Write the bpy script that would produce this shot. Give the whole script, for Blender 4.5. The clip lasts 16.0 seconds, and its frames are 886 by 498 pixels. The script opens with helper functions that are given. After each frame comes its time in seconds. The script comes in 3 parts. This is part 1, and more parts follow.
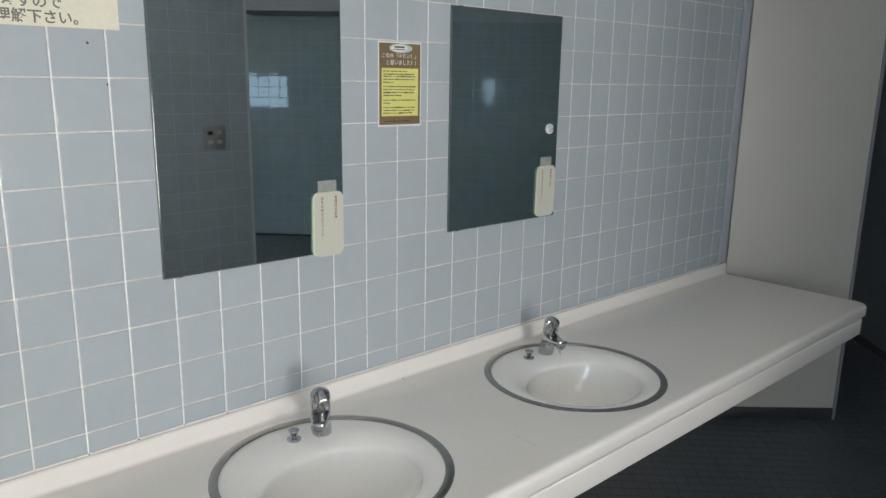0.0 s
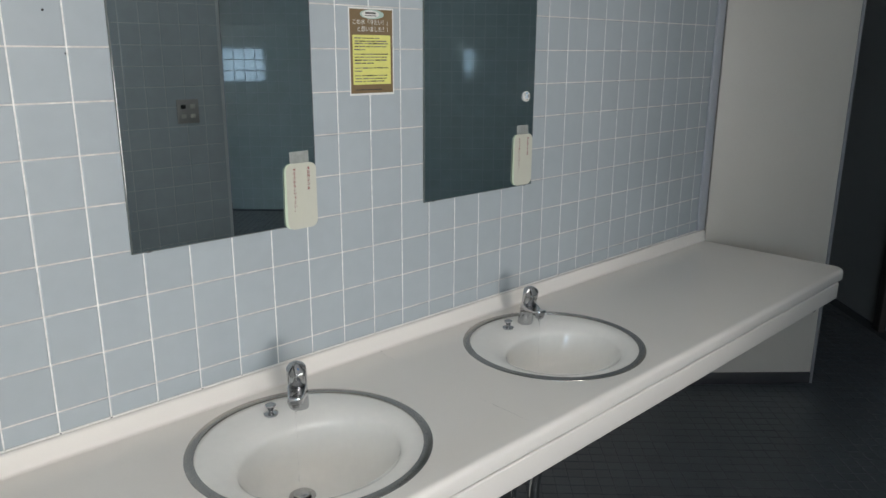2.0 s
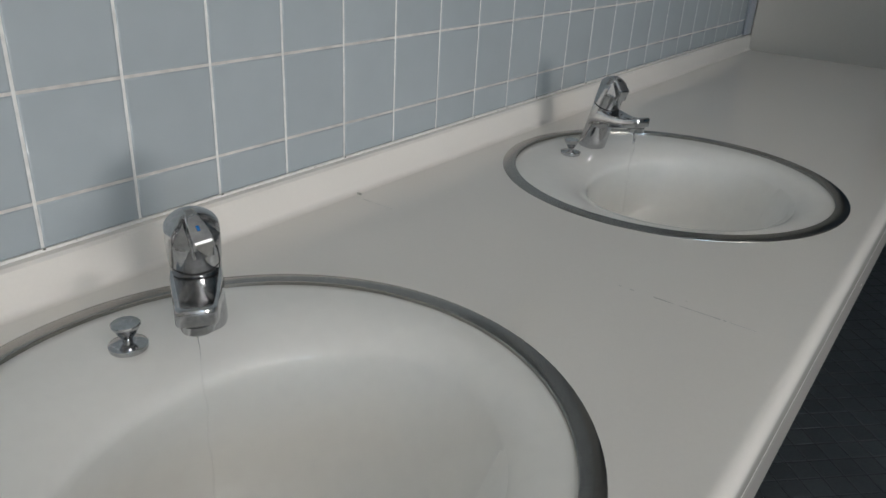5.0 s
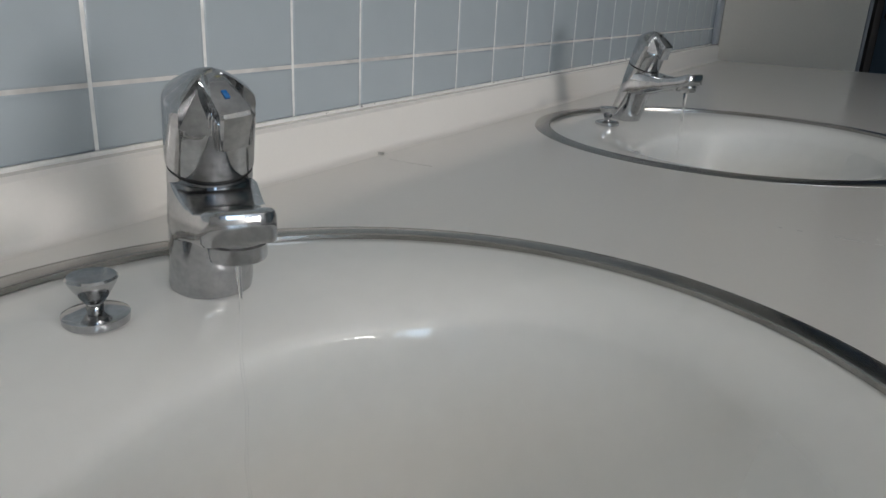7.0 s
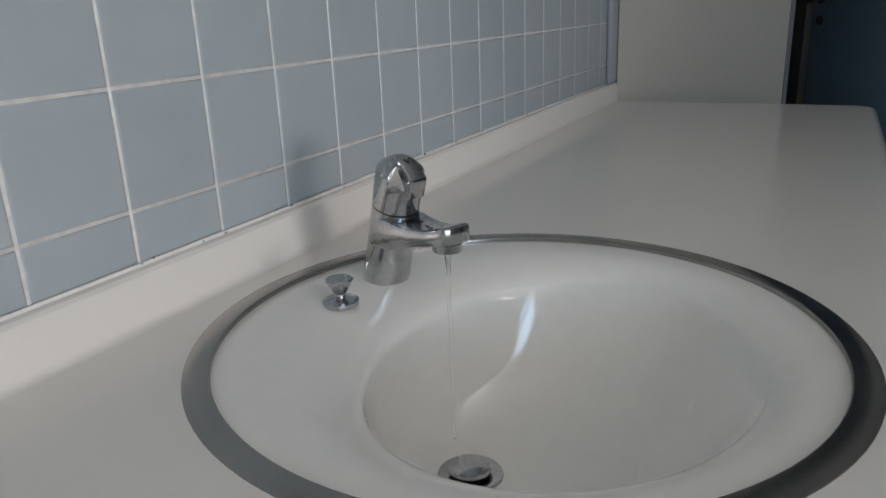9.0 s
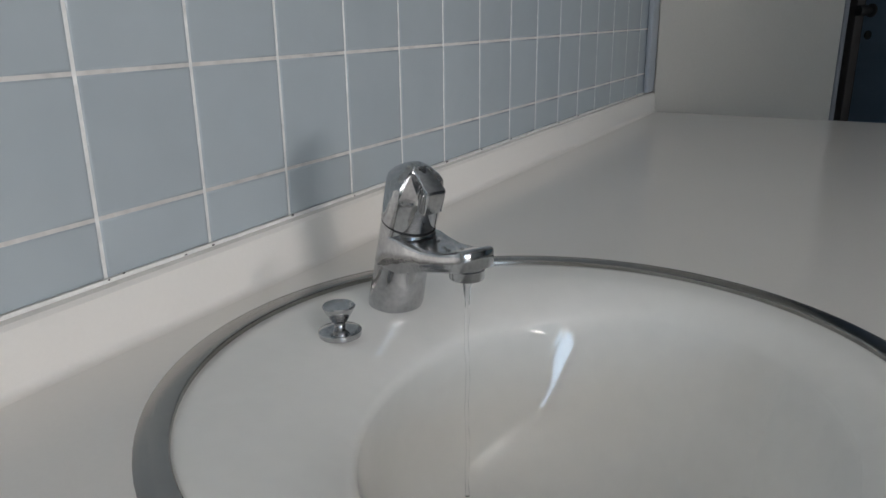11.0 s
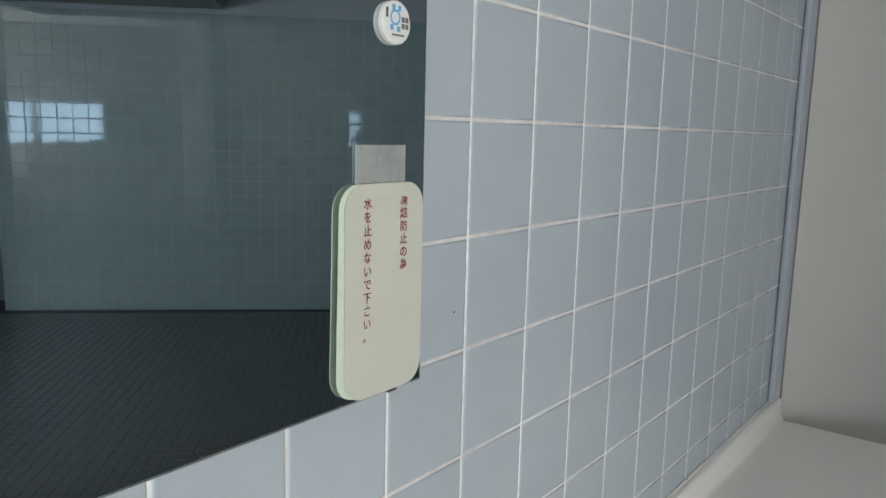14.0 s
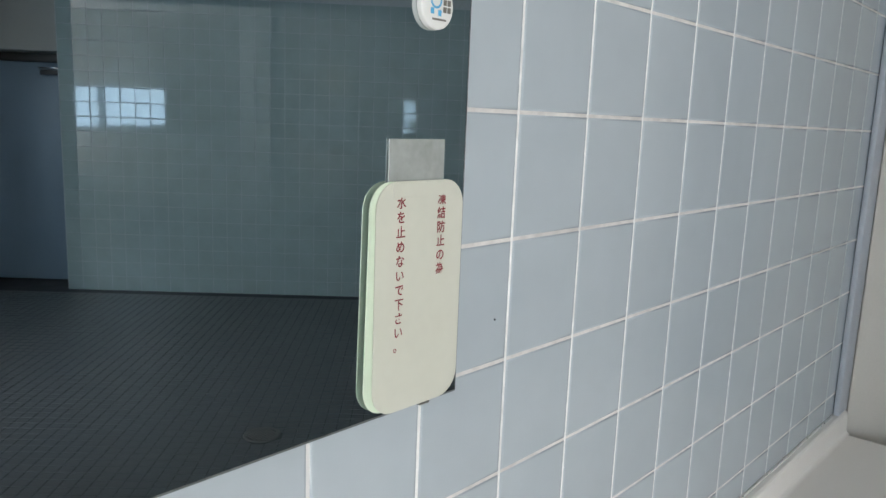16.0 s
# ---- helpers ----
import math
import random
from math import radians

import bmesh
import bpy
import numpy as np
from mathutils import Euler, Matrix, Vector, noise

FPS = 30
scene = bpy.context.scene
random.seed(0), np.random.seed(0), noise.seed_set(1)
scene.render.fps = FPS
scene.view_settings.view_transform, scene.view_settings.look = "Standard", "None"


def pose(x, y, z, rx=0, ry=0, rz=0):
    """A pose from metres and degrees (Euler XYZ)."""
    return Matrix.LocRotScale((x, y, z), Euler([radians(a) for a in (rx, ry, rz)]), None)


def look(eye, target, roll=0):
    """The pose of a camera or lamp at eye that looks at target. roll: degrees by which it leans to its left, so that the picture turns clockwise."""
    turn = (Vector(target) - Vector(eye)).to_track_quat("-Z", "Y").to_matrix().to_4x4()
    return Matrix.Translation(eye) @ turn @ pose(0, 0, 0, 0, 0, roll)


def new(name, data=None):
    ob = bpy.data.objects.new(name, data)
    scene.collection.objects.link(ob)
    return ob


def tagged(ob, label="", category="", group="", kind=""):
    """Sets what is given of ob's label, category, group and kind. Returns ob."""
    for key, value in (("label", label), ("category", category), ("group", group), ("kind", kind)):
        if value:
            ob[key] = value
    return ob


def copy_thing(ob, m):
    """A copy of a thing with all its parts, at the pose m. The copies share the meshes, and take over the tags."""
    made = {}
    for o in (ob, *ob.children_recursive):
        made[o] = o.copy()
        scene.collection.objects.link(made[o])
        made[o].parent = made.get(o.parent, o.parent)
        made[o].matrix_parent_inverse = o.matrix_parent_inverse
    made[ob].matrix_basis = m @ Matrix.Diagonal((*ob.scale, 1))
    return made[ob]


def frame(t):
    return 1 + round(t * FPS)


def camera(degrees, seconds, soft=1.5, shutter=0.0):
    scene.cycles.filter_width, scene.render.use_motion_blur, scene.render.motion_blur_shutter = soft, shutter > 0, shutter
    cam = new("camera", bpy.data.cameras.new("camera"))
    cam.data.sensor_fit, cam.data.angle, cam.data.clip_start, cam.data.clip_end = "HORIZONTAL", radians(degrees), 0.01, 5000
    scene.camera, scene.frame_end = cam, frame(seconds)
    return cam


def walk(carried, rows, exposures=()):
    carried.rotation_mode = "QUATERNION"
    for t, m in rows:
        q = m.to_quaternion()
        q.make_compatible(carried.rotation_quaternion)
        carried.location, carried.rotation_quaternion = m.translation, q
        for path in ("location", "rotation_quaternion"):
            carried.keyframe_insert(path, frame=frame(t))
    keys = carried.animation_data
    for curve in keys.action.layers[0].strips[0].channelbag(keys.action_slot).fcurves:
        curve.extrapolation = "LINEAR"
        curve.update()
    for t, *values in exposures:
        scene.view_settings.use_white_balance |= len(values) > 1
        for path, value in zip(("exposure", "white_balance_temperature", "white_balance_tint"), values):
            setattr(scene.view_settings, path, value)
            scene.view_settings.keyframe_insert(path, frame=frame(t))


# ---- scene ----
cam = camera(61.8, 16.0)
PATH = [
    (0, (-1.0960, -1.4925, 1.4868), (0.2171, -0.0513, 1.0409), 0.93),
    (0.5, (-1.0867, -1.4901, 1.4862), (0.2331, -0.0615, 1.0200), 0.97),
    (1, (-1.0823, -1.4873, 1.4832), (0.2517, -0.0740, 1.0109), 0.57),
    (1.5, (-1.0756, -1.4984, 1.4876), (0.2593, -0.0908, 1.0011), 0.72),
    (2, (-1.0692, -1.4903, 1.4740), (0.2656, -0.0926, 0.9593), 0.27),
    (2.5, (-1.0427, -1.4279, 1.4336), (0.2862, -0.0710, 0.8067), -0.28),
    (3, (-0.9316, -1.2826, 1.3910), (0.2249, 0.1345, 0.5823), -1.63),
    (3.5, (-0.7869, -1.1006, 1.3131), (0.3276, 0.3217, 0.4559), -3.64),
    (4, (-0.7141, -0.9320, 1.2153), (0.5258, 0.4169, 0.4133), -2.08),
    (4.5, (-0.6538, -0.7589, 1.1044), (0.7775, 0.3767, 0.2910), 2.45),
    (4.7, (-0.6125, -0.7154, 1.0786), (0.8427, 0.3677, 0.2363), 3.13),
    (6.8, (-0.5329, -0.4451, 0.8448), (1.0996, 0.5032, 0.1848), 3.04),
    (7, (-0.5144, -0.4462, 0.8490), (1.1352, 0.4735, 0.1911), 2.71),
    (7.5, (-0.4494, -0.4876, 0.8884), (1.2609, 0.3792, 0.3197), 2.08),
    (8, (-0.2457, -0.5321, 0.9137), (1.4320, 0.3641, 0.2957), -0.59),
    (8.3, (-0.1441, -0.5401, 0.9300), (1.5128, 0.3914, 0.3080), -1.23),
    (8.5, (-0.0968, -0.5374, 0.9415), (1.5631, 0.3912, 0.3231), -2.56),
    (8.7, (-0.0544, -0.5233, 0.9360), (1.6289, 0.3630, 0.3186), -2.55),
    (10.8, (0.0794, -0.4562, 0.9186), (1.7351, 0.4756, 0.2938), -0.13),
    (11, (0.0815, -0.4584, 0.9135), (1.7422, 0.4807, 0.3134), -0.71),
    (11.5, (0.0909, -0.4664, 0.9101), (1.7581, 0.4756, 0.3331), -1.09),
    (12, (0.1420, -0.4743, 0.9884), (1.7849, 0.5102, 0.4124), -2.28),
    (12.5, (0.1921, -0.4624, 1.0855), (1.8171, 0.5624, 0.5294), -5.98),
    (12.8, (0.2083, -0.4407, 1.1473), (1.8909, 0.5150, 0.6418), -7.14),
    (13, (0.2250, -0.4214, 1.1699), (1.9081, 0.5537, 0.7047), -7.55),
    (13.5, (0.2667, -0.3833, 1.2503), (1.8727, 0.7489, 0.8774), -0.41),
    (14, (0.2908, -0.3737, 1.2694), (1.8424, 0.8488, 0.9562), 1.38),
    (14.5, (0.3273, -0.3708, 1.2711), (1.8147, 0.9261, 0.9459), 0.88),
    (15, (0.3316, -0.3653, 1.2748), (1.7744, 0.9819, 0.9534), 2.00),
    (15.5, (0.3335, -0.3551, 1.2765), (1.7805, 0.9834, 0.9383), 2.18),
    (16, (0.3310, -0.3532, 1.2726), (1.7864, 0.9744, 0.9269), 2.21),
]
EXPOSURES = [(0.0, -0.17, 6500, 10), (3.0, -0.2, 6530, 10), (3.5, -0.25, 6550, 10), (4.0, -0.42, 6550, 10), (4.5, -0.5, 6520, 10), (7.0, -0.55, 6450, 11), (8.5, -0.46, 6440, 12), (11.0, -0.36, 6420, 12), (12.5, -0.17, 6470, 11), (13.0, -0.08, 6500, 10), (13.5, 0.05, 6500, 10), (14.5, 0.35, 6450, 10), (16.0, 0.48, 6450, 10)]
walk(cam, [(t, look(eye, target, roll)) for t, eye, target, roll in PATH], exposures=EXPOSURES)

# ---- world, sun, daylight openings ----
world = bpy.data.worlds.new("sky_world")
scene.world = world
world.use_nodes = True
wn = world.node_tree
sky = wn.nodes.new("ShaderNodeTexSky")
sky.sky_type, sky.sun_disc = "NISHITA", False
sky.sun_elevation, sky.sun_rotation = radians(48), radians(200)
wn.links.new(sky.outputs[0], wn.nodes["Background"].inputs[0])
wn.nodes["Background"].inputs[1].default_value = 0.12

sun = new("sun", bpy.data.lights.new("sun", "SUN"))
sun.data.energy, sun.data.angle, sun.data.color = 3.0, radians(0.5), (1.0, 0.95, 0.88)
sun.matrix_world = look((-3, 6, 8), (0, 0, 0))


def daylight(name, place, target, sx, sy, watts, colour):
    ob = new(name, bpy.data.lights.new(name, "AREA"))
    ob.data.shape, ob.data.size, ob.data.size_y = "RECTANGLE", sx, sy
    ob.data.energy, ob.data.color = watts, colour
    ob.matrix_world = look(place, target)
    return ob


# lamps stand in for daylight: entrance tilted up like light off the ground, windows sky
daylight("entrance_daylight", (-1.28, -4.17, 0.95), (-1.5, -1.17, 5.6), 1.1, 1.3, 145, (1.0, 0.965, 0.925))
daylight("window_daylight", (-1.80, -2.765, 1.275), (1, -2.765, 1.275), 1.19, 0.48, 24, (0.56, 0.78, 1.0))

# ---- measures ----
TILE, TOP, SPLASH, CEIL = 0.1, 0.688, 0.735, 2.42
ROW = 0.78            # height of the lowest whole joint
BASINS = (-0.3095, 0.4955, -1.117)
MID = -0.3015          # basin centre, distance from the wall

# ---- materials ----


def mat(name, colour, rough=0.5, metal=0.0, vary=0.06, scale=6.0, fine=60.0, bump=0.0, coat=0.0, random_by=0.0, spread=0.15, ior=1.5):
    m = bpy.data.materials.new(name)
    m.use_nodes = True
    nt = m.node_tree
    b = nt.nodes["Principled BSDF"]
    b.inputs["Metallic"].default_value = metal
    b.inputs["IOR"].default_value = ior
    b.inputs["Coat Weight"].default_value = coat
    tc = nt.nodes.new("ShaderNodeTexCoord")
    big = nt.nodes.new("ShaderNodeTexNoise")
    big.inputs["Scale"].default_value, big.inputs["Detail"].default_value = scale, 4
    small = nt.nodes.new("ShaderNodeTexNoise")
    small.inputs["Scale"].default_value, small.inputs["Detail"].default_value = fine, 3
    geo = nt.nodes.new("ShaderNodeNewGeometry")
    for n in (big, small):
        nt.links.new(geo.outputs["Position"], n.inputs["Vector"])
    add = nt.nodes.new("ShaderNodeMath")
    add.operation = "ADD"
    nt.links.new(big.outputs[0], add.inputs[0])
    nt.links.new(small.outputs[0], add.inputs[1])
    last = add.outputs[0]
    lo, hi = 1 - vary * 2, 1 + vary * 2
    mr = nt.nodes.new("ShaderNodeMapRange")
    mr.inputs["From Min"].default_value, mr.inputs["From Max"].default_value = 0.6, 1.4
    mr.inputs["To Min"].default_value, mr.inputs["To Max"].default_value = lo, hi
    nt.links.new(last, mr.inputs["Value"])
    value = mr.outputs[0]
    if random_by:
        oi = nt.nodes.new("ShaderNodeObjectInfo")
        rr = nt.nodes.new("ShaderNodeMapRange")
        rr.inputs["To Min"].default_value, rr.inputs["To Max"].default_value = 1 - random_by, 1 + random_by
        nt.links.new(oi.outputs["Random"], rr.inputs["Value"])
        mul = nt.nodes.new("ShaderNodeMath")
        mul.operation = "MULTIPLY"
        nt.links.new(value, mul.inputs[0])
        nt.links.new(rr.outputs[0], mul.inputs[1])
        value = mul.outputs[0]
    sc = nt.nodes.new("ShaderNodeVectorMath")
    sc.operation = "SCALE"
    sc.inputs[0].default_value = colour
    nt.links.new(value, sc.inputs["Scale"])
    nt.links.new(sc.outputs[0], b.inputs["Base Color"])
    rm = nt.nodes.new("ShaderNodeMapRange")
    rm.inputs["From Min"].default_value, rm.inputs["From Max"].default_value = 0.3, 0.7
    rm.inputs["To Min"].default_value, rm.inputs["To Max"].default_value = max(0.0, rough * (1 - spread)), min(1.0, rough * (1 + spread))
    nt.links.new(big.outputs[0], rm.inputs["Value"])
    nt.links.new(rm.outputs[0], b.inputs["Roughness"])
    if bump:
        bp = nt.nodes.new("ShaderNodeBump")
        bp.inputs["Strength"].default_value, bp.inputs["Distance"].default_value = bump, 0.002
        nt.links.new(small.outputs[0], bp.inputs["Height"])
        nt.links.new(bp.outputs[0], b.inputs["Normal"])
    return m


def glass(name, colour=(1, 1, 1), rough=0.0, ior=1.45):
    m = bpy.data.materials.new(name)
    m.use_nodes = True
    b = m.node_tree.nodes["Principled BSDF"]
    b.inputs["Base Color"].default_value = (*colour, 1)
    b.inputs["Transmission Weight"].default_value = 1
    b.inputs["Roughness"].default_value, b.inputs["IOR"].default_value = rough, ior
    return m


M_TILE = mat("wall_tile_glaze", (0.42, 0.467, 0.497), 0.13, vary=0.02, scale=4, fine=25, bump=0.012, random_by=0.025)
# the far wall's shade is put into its tile colour, darker than M_TILE
M_TILE_FAR_SHADED = mat("far_tile_glaze_shaded", (0.25, 0.335, 0.355), 0.05, vary=0.03, scale=7, fine=7, bump=0.2)
M_TILE_SCREEN = mat("screen_tile_glaze", (0.46, 0.52, 0.55), 0.10, vary=0.03, scale=7, fine=20, bump=0.1)
M_GROUT_SCREEN = mat("pale_grey_grout", (0.64, 0.67, 0.68), 0.7, vary=0.05, scale=8, fine=90)
M_GROUT = mat("white_grout", (0.72, 0.71, 0.68), 0.6, vary=0.14, scale=6, fine=70, bump=0.3)
gt = M_GROUT.node_tree
shade = next(n for n in gt.nodes if n.type == "VECT_MATH")
# level joints are darker and beiger than upright ones
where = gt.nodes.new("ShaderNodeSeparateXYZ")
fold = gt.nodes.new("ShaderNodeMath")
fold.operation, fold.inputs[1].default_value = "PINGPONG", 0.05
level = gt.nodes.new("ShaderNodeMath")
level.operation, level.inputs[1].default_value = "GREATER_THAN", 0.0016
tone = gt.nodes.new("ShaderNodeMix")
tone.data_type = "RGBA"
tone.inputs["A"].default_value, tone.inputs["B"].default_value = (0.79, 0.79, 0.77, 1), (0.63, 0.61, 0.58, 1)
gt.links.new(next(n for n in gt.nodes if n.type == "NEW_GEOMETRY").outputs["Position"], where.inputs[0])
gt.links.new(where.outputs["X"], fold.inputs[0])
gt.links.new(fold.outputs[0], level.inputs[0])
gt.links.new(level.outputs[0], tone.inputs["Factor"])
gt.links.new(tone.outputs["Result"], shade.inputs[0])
# far grout is darkened along with its tiles, for the same shade
M_GROUT_FAR_SHADED = mat("shaded_far_grout", (0.34, 0.395, 0.42), 0.75, vary=0.05, scale=8, fine=90)
M_COUNTER = mat("counter_resin", (0.84, 0.805, 0.76), 0.12, vary=0.008, scale=3, fine=300, bump=0.02, spread=0.0)
M_CERAMIC = mat("sanitary_ceramic", (0.93, 0.91, 0.87), 0.035, vary=0.012, scale=9, fine=60, spread=0.4)
M_STEEL = mat("brushed_steel_rim", (0.36, 0.35, 0.335), 0.23, metal=1.0, vary=0.05, scale=12, fine=400, bump=0.05)
M_CHROME = mat("chrome", (0.47, 0.475, 0.485), 0.12, metal=1.0, vary=0.12, scale=45, fine=260, spread=0.75, bump=0.02)
M_BLACK = mat("black_rubber", (0.02, 0.02, 0.02), 0.5)
M_BLUE = mat("blue_mark", (0.02, 0.16, 0.45), 0.3)
M_MIRROR = mat("mirror_silver", (0.66, 0.70, 0.71), 0.012, metal=1.0, vary=0.01, scale=3, fine=20)
M_MIRROR_EDGE = mat("mirror_edge_glass", (0.13, 0.155, 0.15), 0.1)
M_GLASSRIM = mat("ground_glass_edge", (0.10, 0.11, 0.11), 0.1, vary=0.25, scale=30, fine=120, spread=0.4)
M_PANEL = mat("cream_wall_panel", (0.555, 0.53, 0.485), 0.42, vary=0.02, scale=4, fine=220, bump=0.06)
M_TRIM = mat("pale_blue_metal_trim", (0.44, 0.47, 0.52), 0.35, metal=0.0, vary=0.04, scale=5, fine=150)
M_JAMB = mat("dark_brown_frame_paint", (0.045, 0.04, 0.037), 0.45, vary=0.05, scale=6, fine=120)
M_EDGE = mat("grey_edge_strip", (0.22, 0.23, 0.25), 0.4, vary=0.04, scale=5, fine=150)
M_DARKTRIM = mat("dark_grey_trim", (0.042, 0.042, 0.046), 0.4, vary=0.06, scale=5, fine=150)
M_FLOORTILE = mat("slate_floor_tile", (0.075, 0.086, 0.096), 0.33, vary=0.10, scale=5, fine=140, bump=0.2, random_by=0.09)
M_FLOORGROUT = mat("dark_floor_joint", (0.056, 0.062, 0.067), 0.8, vary=0.1, scale=10, fine=200)
M_DOOR = mat("blue_grey_door_paint", (0.18, 0.265, 0.36), 0.38, vary=0.03, scale=4, fine=120)
M_CEIL = mat("ceiling_board", (0.82, 0.81, 0.79), 0.8, vary=0.03, scale=6, fine=120)
M_WALL = mat("painted_plaster", (0.74, 0.735, 0.71), 0.7, vary=0.04, scale=4, fine=150, bump=0.2)
# plaster like M_WALL, with the shade of dim places put into its colour
M_PLASTER_SHADED = mat("plaster_darkened_for_shade", (0.30, 0.31, 0.31), 0.7, vary=0.04, scale=4, fine=150, bump=0.1)
M_CARD = mat("laminated_card", (0.59, 0.59, 0.505), 0.33, vary=0.012, scale=14, fine=120, spread=0.1)
M_CARDBACK = mat("green_card_backing", (0.64, 0.74, 0.58), 0.35, vary=0.02, scale=14, fine=120)
M_RED = mat("dark_red_print", (0.22, 0.015, 0.025), 0.4)
M_TAPE = mat("cloudy_tape", (0.46, 0.48, 0.46), 0.20, vary=0.08, scale=60, fine=150)
M_TAPE.node_tree.nodes["Principled BSDF"].inputs["Alpha"].default_value = 0.6
M_BROWN = mat("brown_print", (0.20, 0.14, 0.075), 0.45, vary=0.05, scale=40, fine=200)
M_YELLOW = mat("yellow_print", (0.72, 0.70, 0.22), 0.45, vary=0.03, scale=40, fine=200)
M_WHITE = mat("white_paper", (0.75, 0.75, 0.72), 0.5, vary=0.02, scale=20, fine=200)
M_INK = mat("black_ink", (0.035, 0.033, 0.03), 0.5)
M_GREYINK = mat("grey_ink", (0.16, 0.15, 0.13), 0.5)
M_PAPER = mat("cream_paper", (0.72, 0.70, 0.57), 0.55, vary=0.03, scale=12, fine=160, bump=0.1)
M_TEAL = mat("teal_print", (0.42, 0.55, 0.50), 0.45)
M_CYAN = mat("cyan_print", (0.10, 0.38, 0.62), 0.4)
M_DIRT = mat("dark_speck", (0.035, 0.033, 0.03), 0.7)
M_SEAM = mat("seam_grime", (0.55, 0.53, 0.50), 0.7, vary=0.2, scale=80, fine=300)
M_CAULK = mat("white_caulk", (0.84, 0.83, 0.80), 0.5, vary=0.05, scale=30, fine=200)
M_WATER = glass("running_water", (1, 1, 1), 0.0, 1.33)
M_PANE = glass("window_glass", (0.95, 0.98, 1.0), 0.0, 1.45)
M_GROUND = mat("pale_paving", (0.40, 0.38, 0.34), 0.85, vary=0.08, scale=2, fine=60, bump=0.3)
M_PLATE = mat("steel_switch_plate", (0.42, 0.41, 0.39), 0.4, metal=0.3, vary=0.05, scale=30, fine=200)
M_SWITCH = mat("ivory_switch", (0.62, 0.60, 0.54), 0.4)
M_GRATE = mat("drain_grate", (0.15, 0.15, 0.147), 0.4, metal=0.6)

# ---- mesh helpers ----


def mesh_of(bm, name, material, smooth=True):
    me = bpy.data.meshes.new(name)
    bmesh.ops.recalc_face_normals(bm, faces=bm.faces)
    bm.to_mesh(me)
    bm.free()
    me.materials.append(material)
    if smooth:
        me.shade_smooth()
        me.set_sharp_from_angle(angle=radians(32))
    return me


def part(name, bm, material, parent=None, label="", smooth=True):
    ob = new(name, mesh_of(bm, name, material, smooth) if isinstance(bm, bmesh.types.BMesh) else bm)
    if parent is not None:
        ob.parent = parent
    return tagged(ob, label)


def root(name, x, y, z, rz=0.0):
    ob = new(name)
    ob.matrix_world = pose(x, y, z, 0, 0, rz)
    bpy.context.view_layer.update()
    return ob


def box(x0, x1, y0, y1, z0, z1, bevel=0.0, seg=2):
    bm = bmesh.new()
    bmesh.ops.create_cube(bm, size=1)
    bmesh.ops.scale(bm, verts=bm.verts, vec=(x1 - x0, y1 - y0, z1 - z0))
    bmesh.ops.translate(bm, verts=bm.verts, vec=((x0 + x1) / 2, (y0 + y1) / 2, (z0 + z1) / 2))
    if bevel:
        bmesh.ops.bevel(bm, geom=bm.edges[:], offset=bevel, segments=seg, affect="EDGES", profile=0.5)
    return bm


def lathe(profile, n=40, m=None, close=True):
    """Turns a profile of (radius, height) round z."""
    bm = bmesh.new()
    rings = []
    for r, z in profile:
        if r < 1e-6:
            rings.append([bm.verts.new((0, 0, z))])
        else:
            rings.append([bm.verts.new((r * math.cos(2 * math.pi * i / n), r * math.sin(2 * math.pi * i / n), z)) for i in range(n)])
    for a, b in zip(rings, rings[1:]):
        for i in range(n):
            j = (i + 1) % n
            if len(a) == 1 and len(b) == 1:
                continue
            if len(a) == 1:
                bm.faces.new((a[0], b[j], b[i]))
            elif len(b) == 1:
                bm.faces.new((a[i], a[j], b[0]))
            else:
                bm.faces.new((a[i], a[j], b[j], b[i]))
    if m is not None:
        bm.transform(m)
    return bm


def sweep(profile, x0, x1, caps=True):
    """Draws a closed outline of (y, z) along x."""
    bm = bmesh.new()
    a = [bm.verts.new((x0, y, z)) for y, z in profile]
    b = [bm.verts.new((x1, y, z)) for y, z in profile]
    n = len(profile)
    for i in range(n):
        bm.faces.new((a[i], a[(i + 1) % n], b[(i + 1) % n], b[i]))
    if caps:
        bm.faces.new(a)
        bm.faces.new(b[::-1])
    return bm


def tube(points, r, n=16):
    """A round pipe along points."""
    bm = bmesh.new()
    rings = []
    pts = [Vector(p) for p in points]
    for i, p in enumerate(pts):
        d = (pts[min(i + 1, len(pts) - 1)] - pts[max(i - 1, 0)]).normalized()
        q = d.to_track_quat("Z", "Y")
        rings.append([bm.verts.new(p + q @ Vector((r * math.cos(2 * math.pi * k / n), r * math.sin(2 * math.pi * k / n), 0))) for k in range(n)])
    for a, b in zip(rings, rings[1:]):
        for k in range(n):
            bm.faces.new((a[k], a[(k + 1) % n], b[(k + 1) % n], b[k]))
    bm.faces.new(rings[0][::-1])
    bm.faces.new(rings[-1])
    return bm


def slab(corners, z0, z1):
    """An upright prism over a plan outline."""
    bm = bmesh.new()
    a = [bm.verts.new((x, y, z0)) for x, y in corners]
    b = [bm.verts.new((x, y, z1)) for x, y in corners]
    n = len(corners)
    for i in range(n):
        bm.faces.new((a[i], a[(i + 1) % n], b[(i + 1) % n], b[i]))
    bm.faces.new(a)
    bm.faces.new(b)
    return bm


def wall_run(p, q, thick, z0, z1):
    """A wall from p to q whose body lies to the right of the way from p to q."""
    d = (Vector(q) - Vector(p)).normalized()
    o = Vector((d.y, -d.x)) * thick
    return slab([p, q, (q[0] + o.x, q[1] + o.y), (p[0] + o.x, p[1] + o.y)], z0, z1)


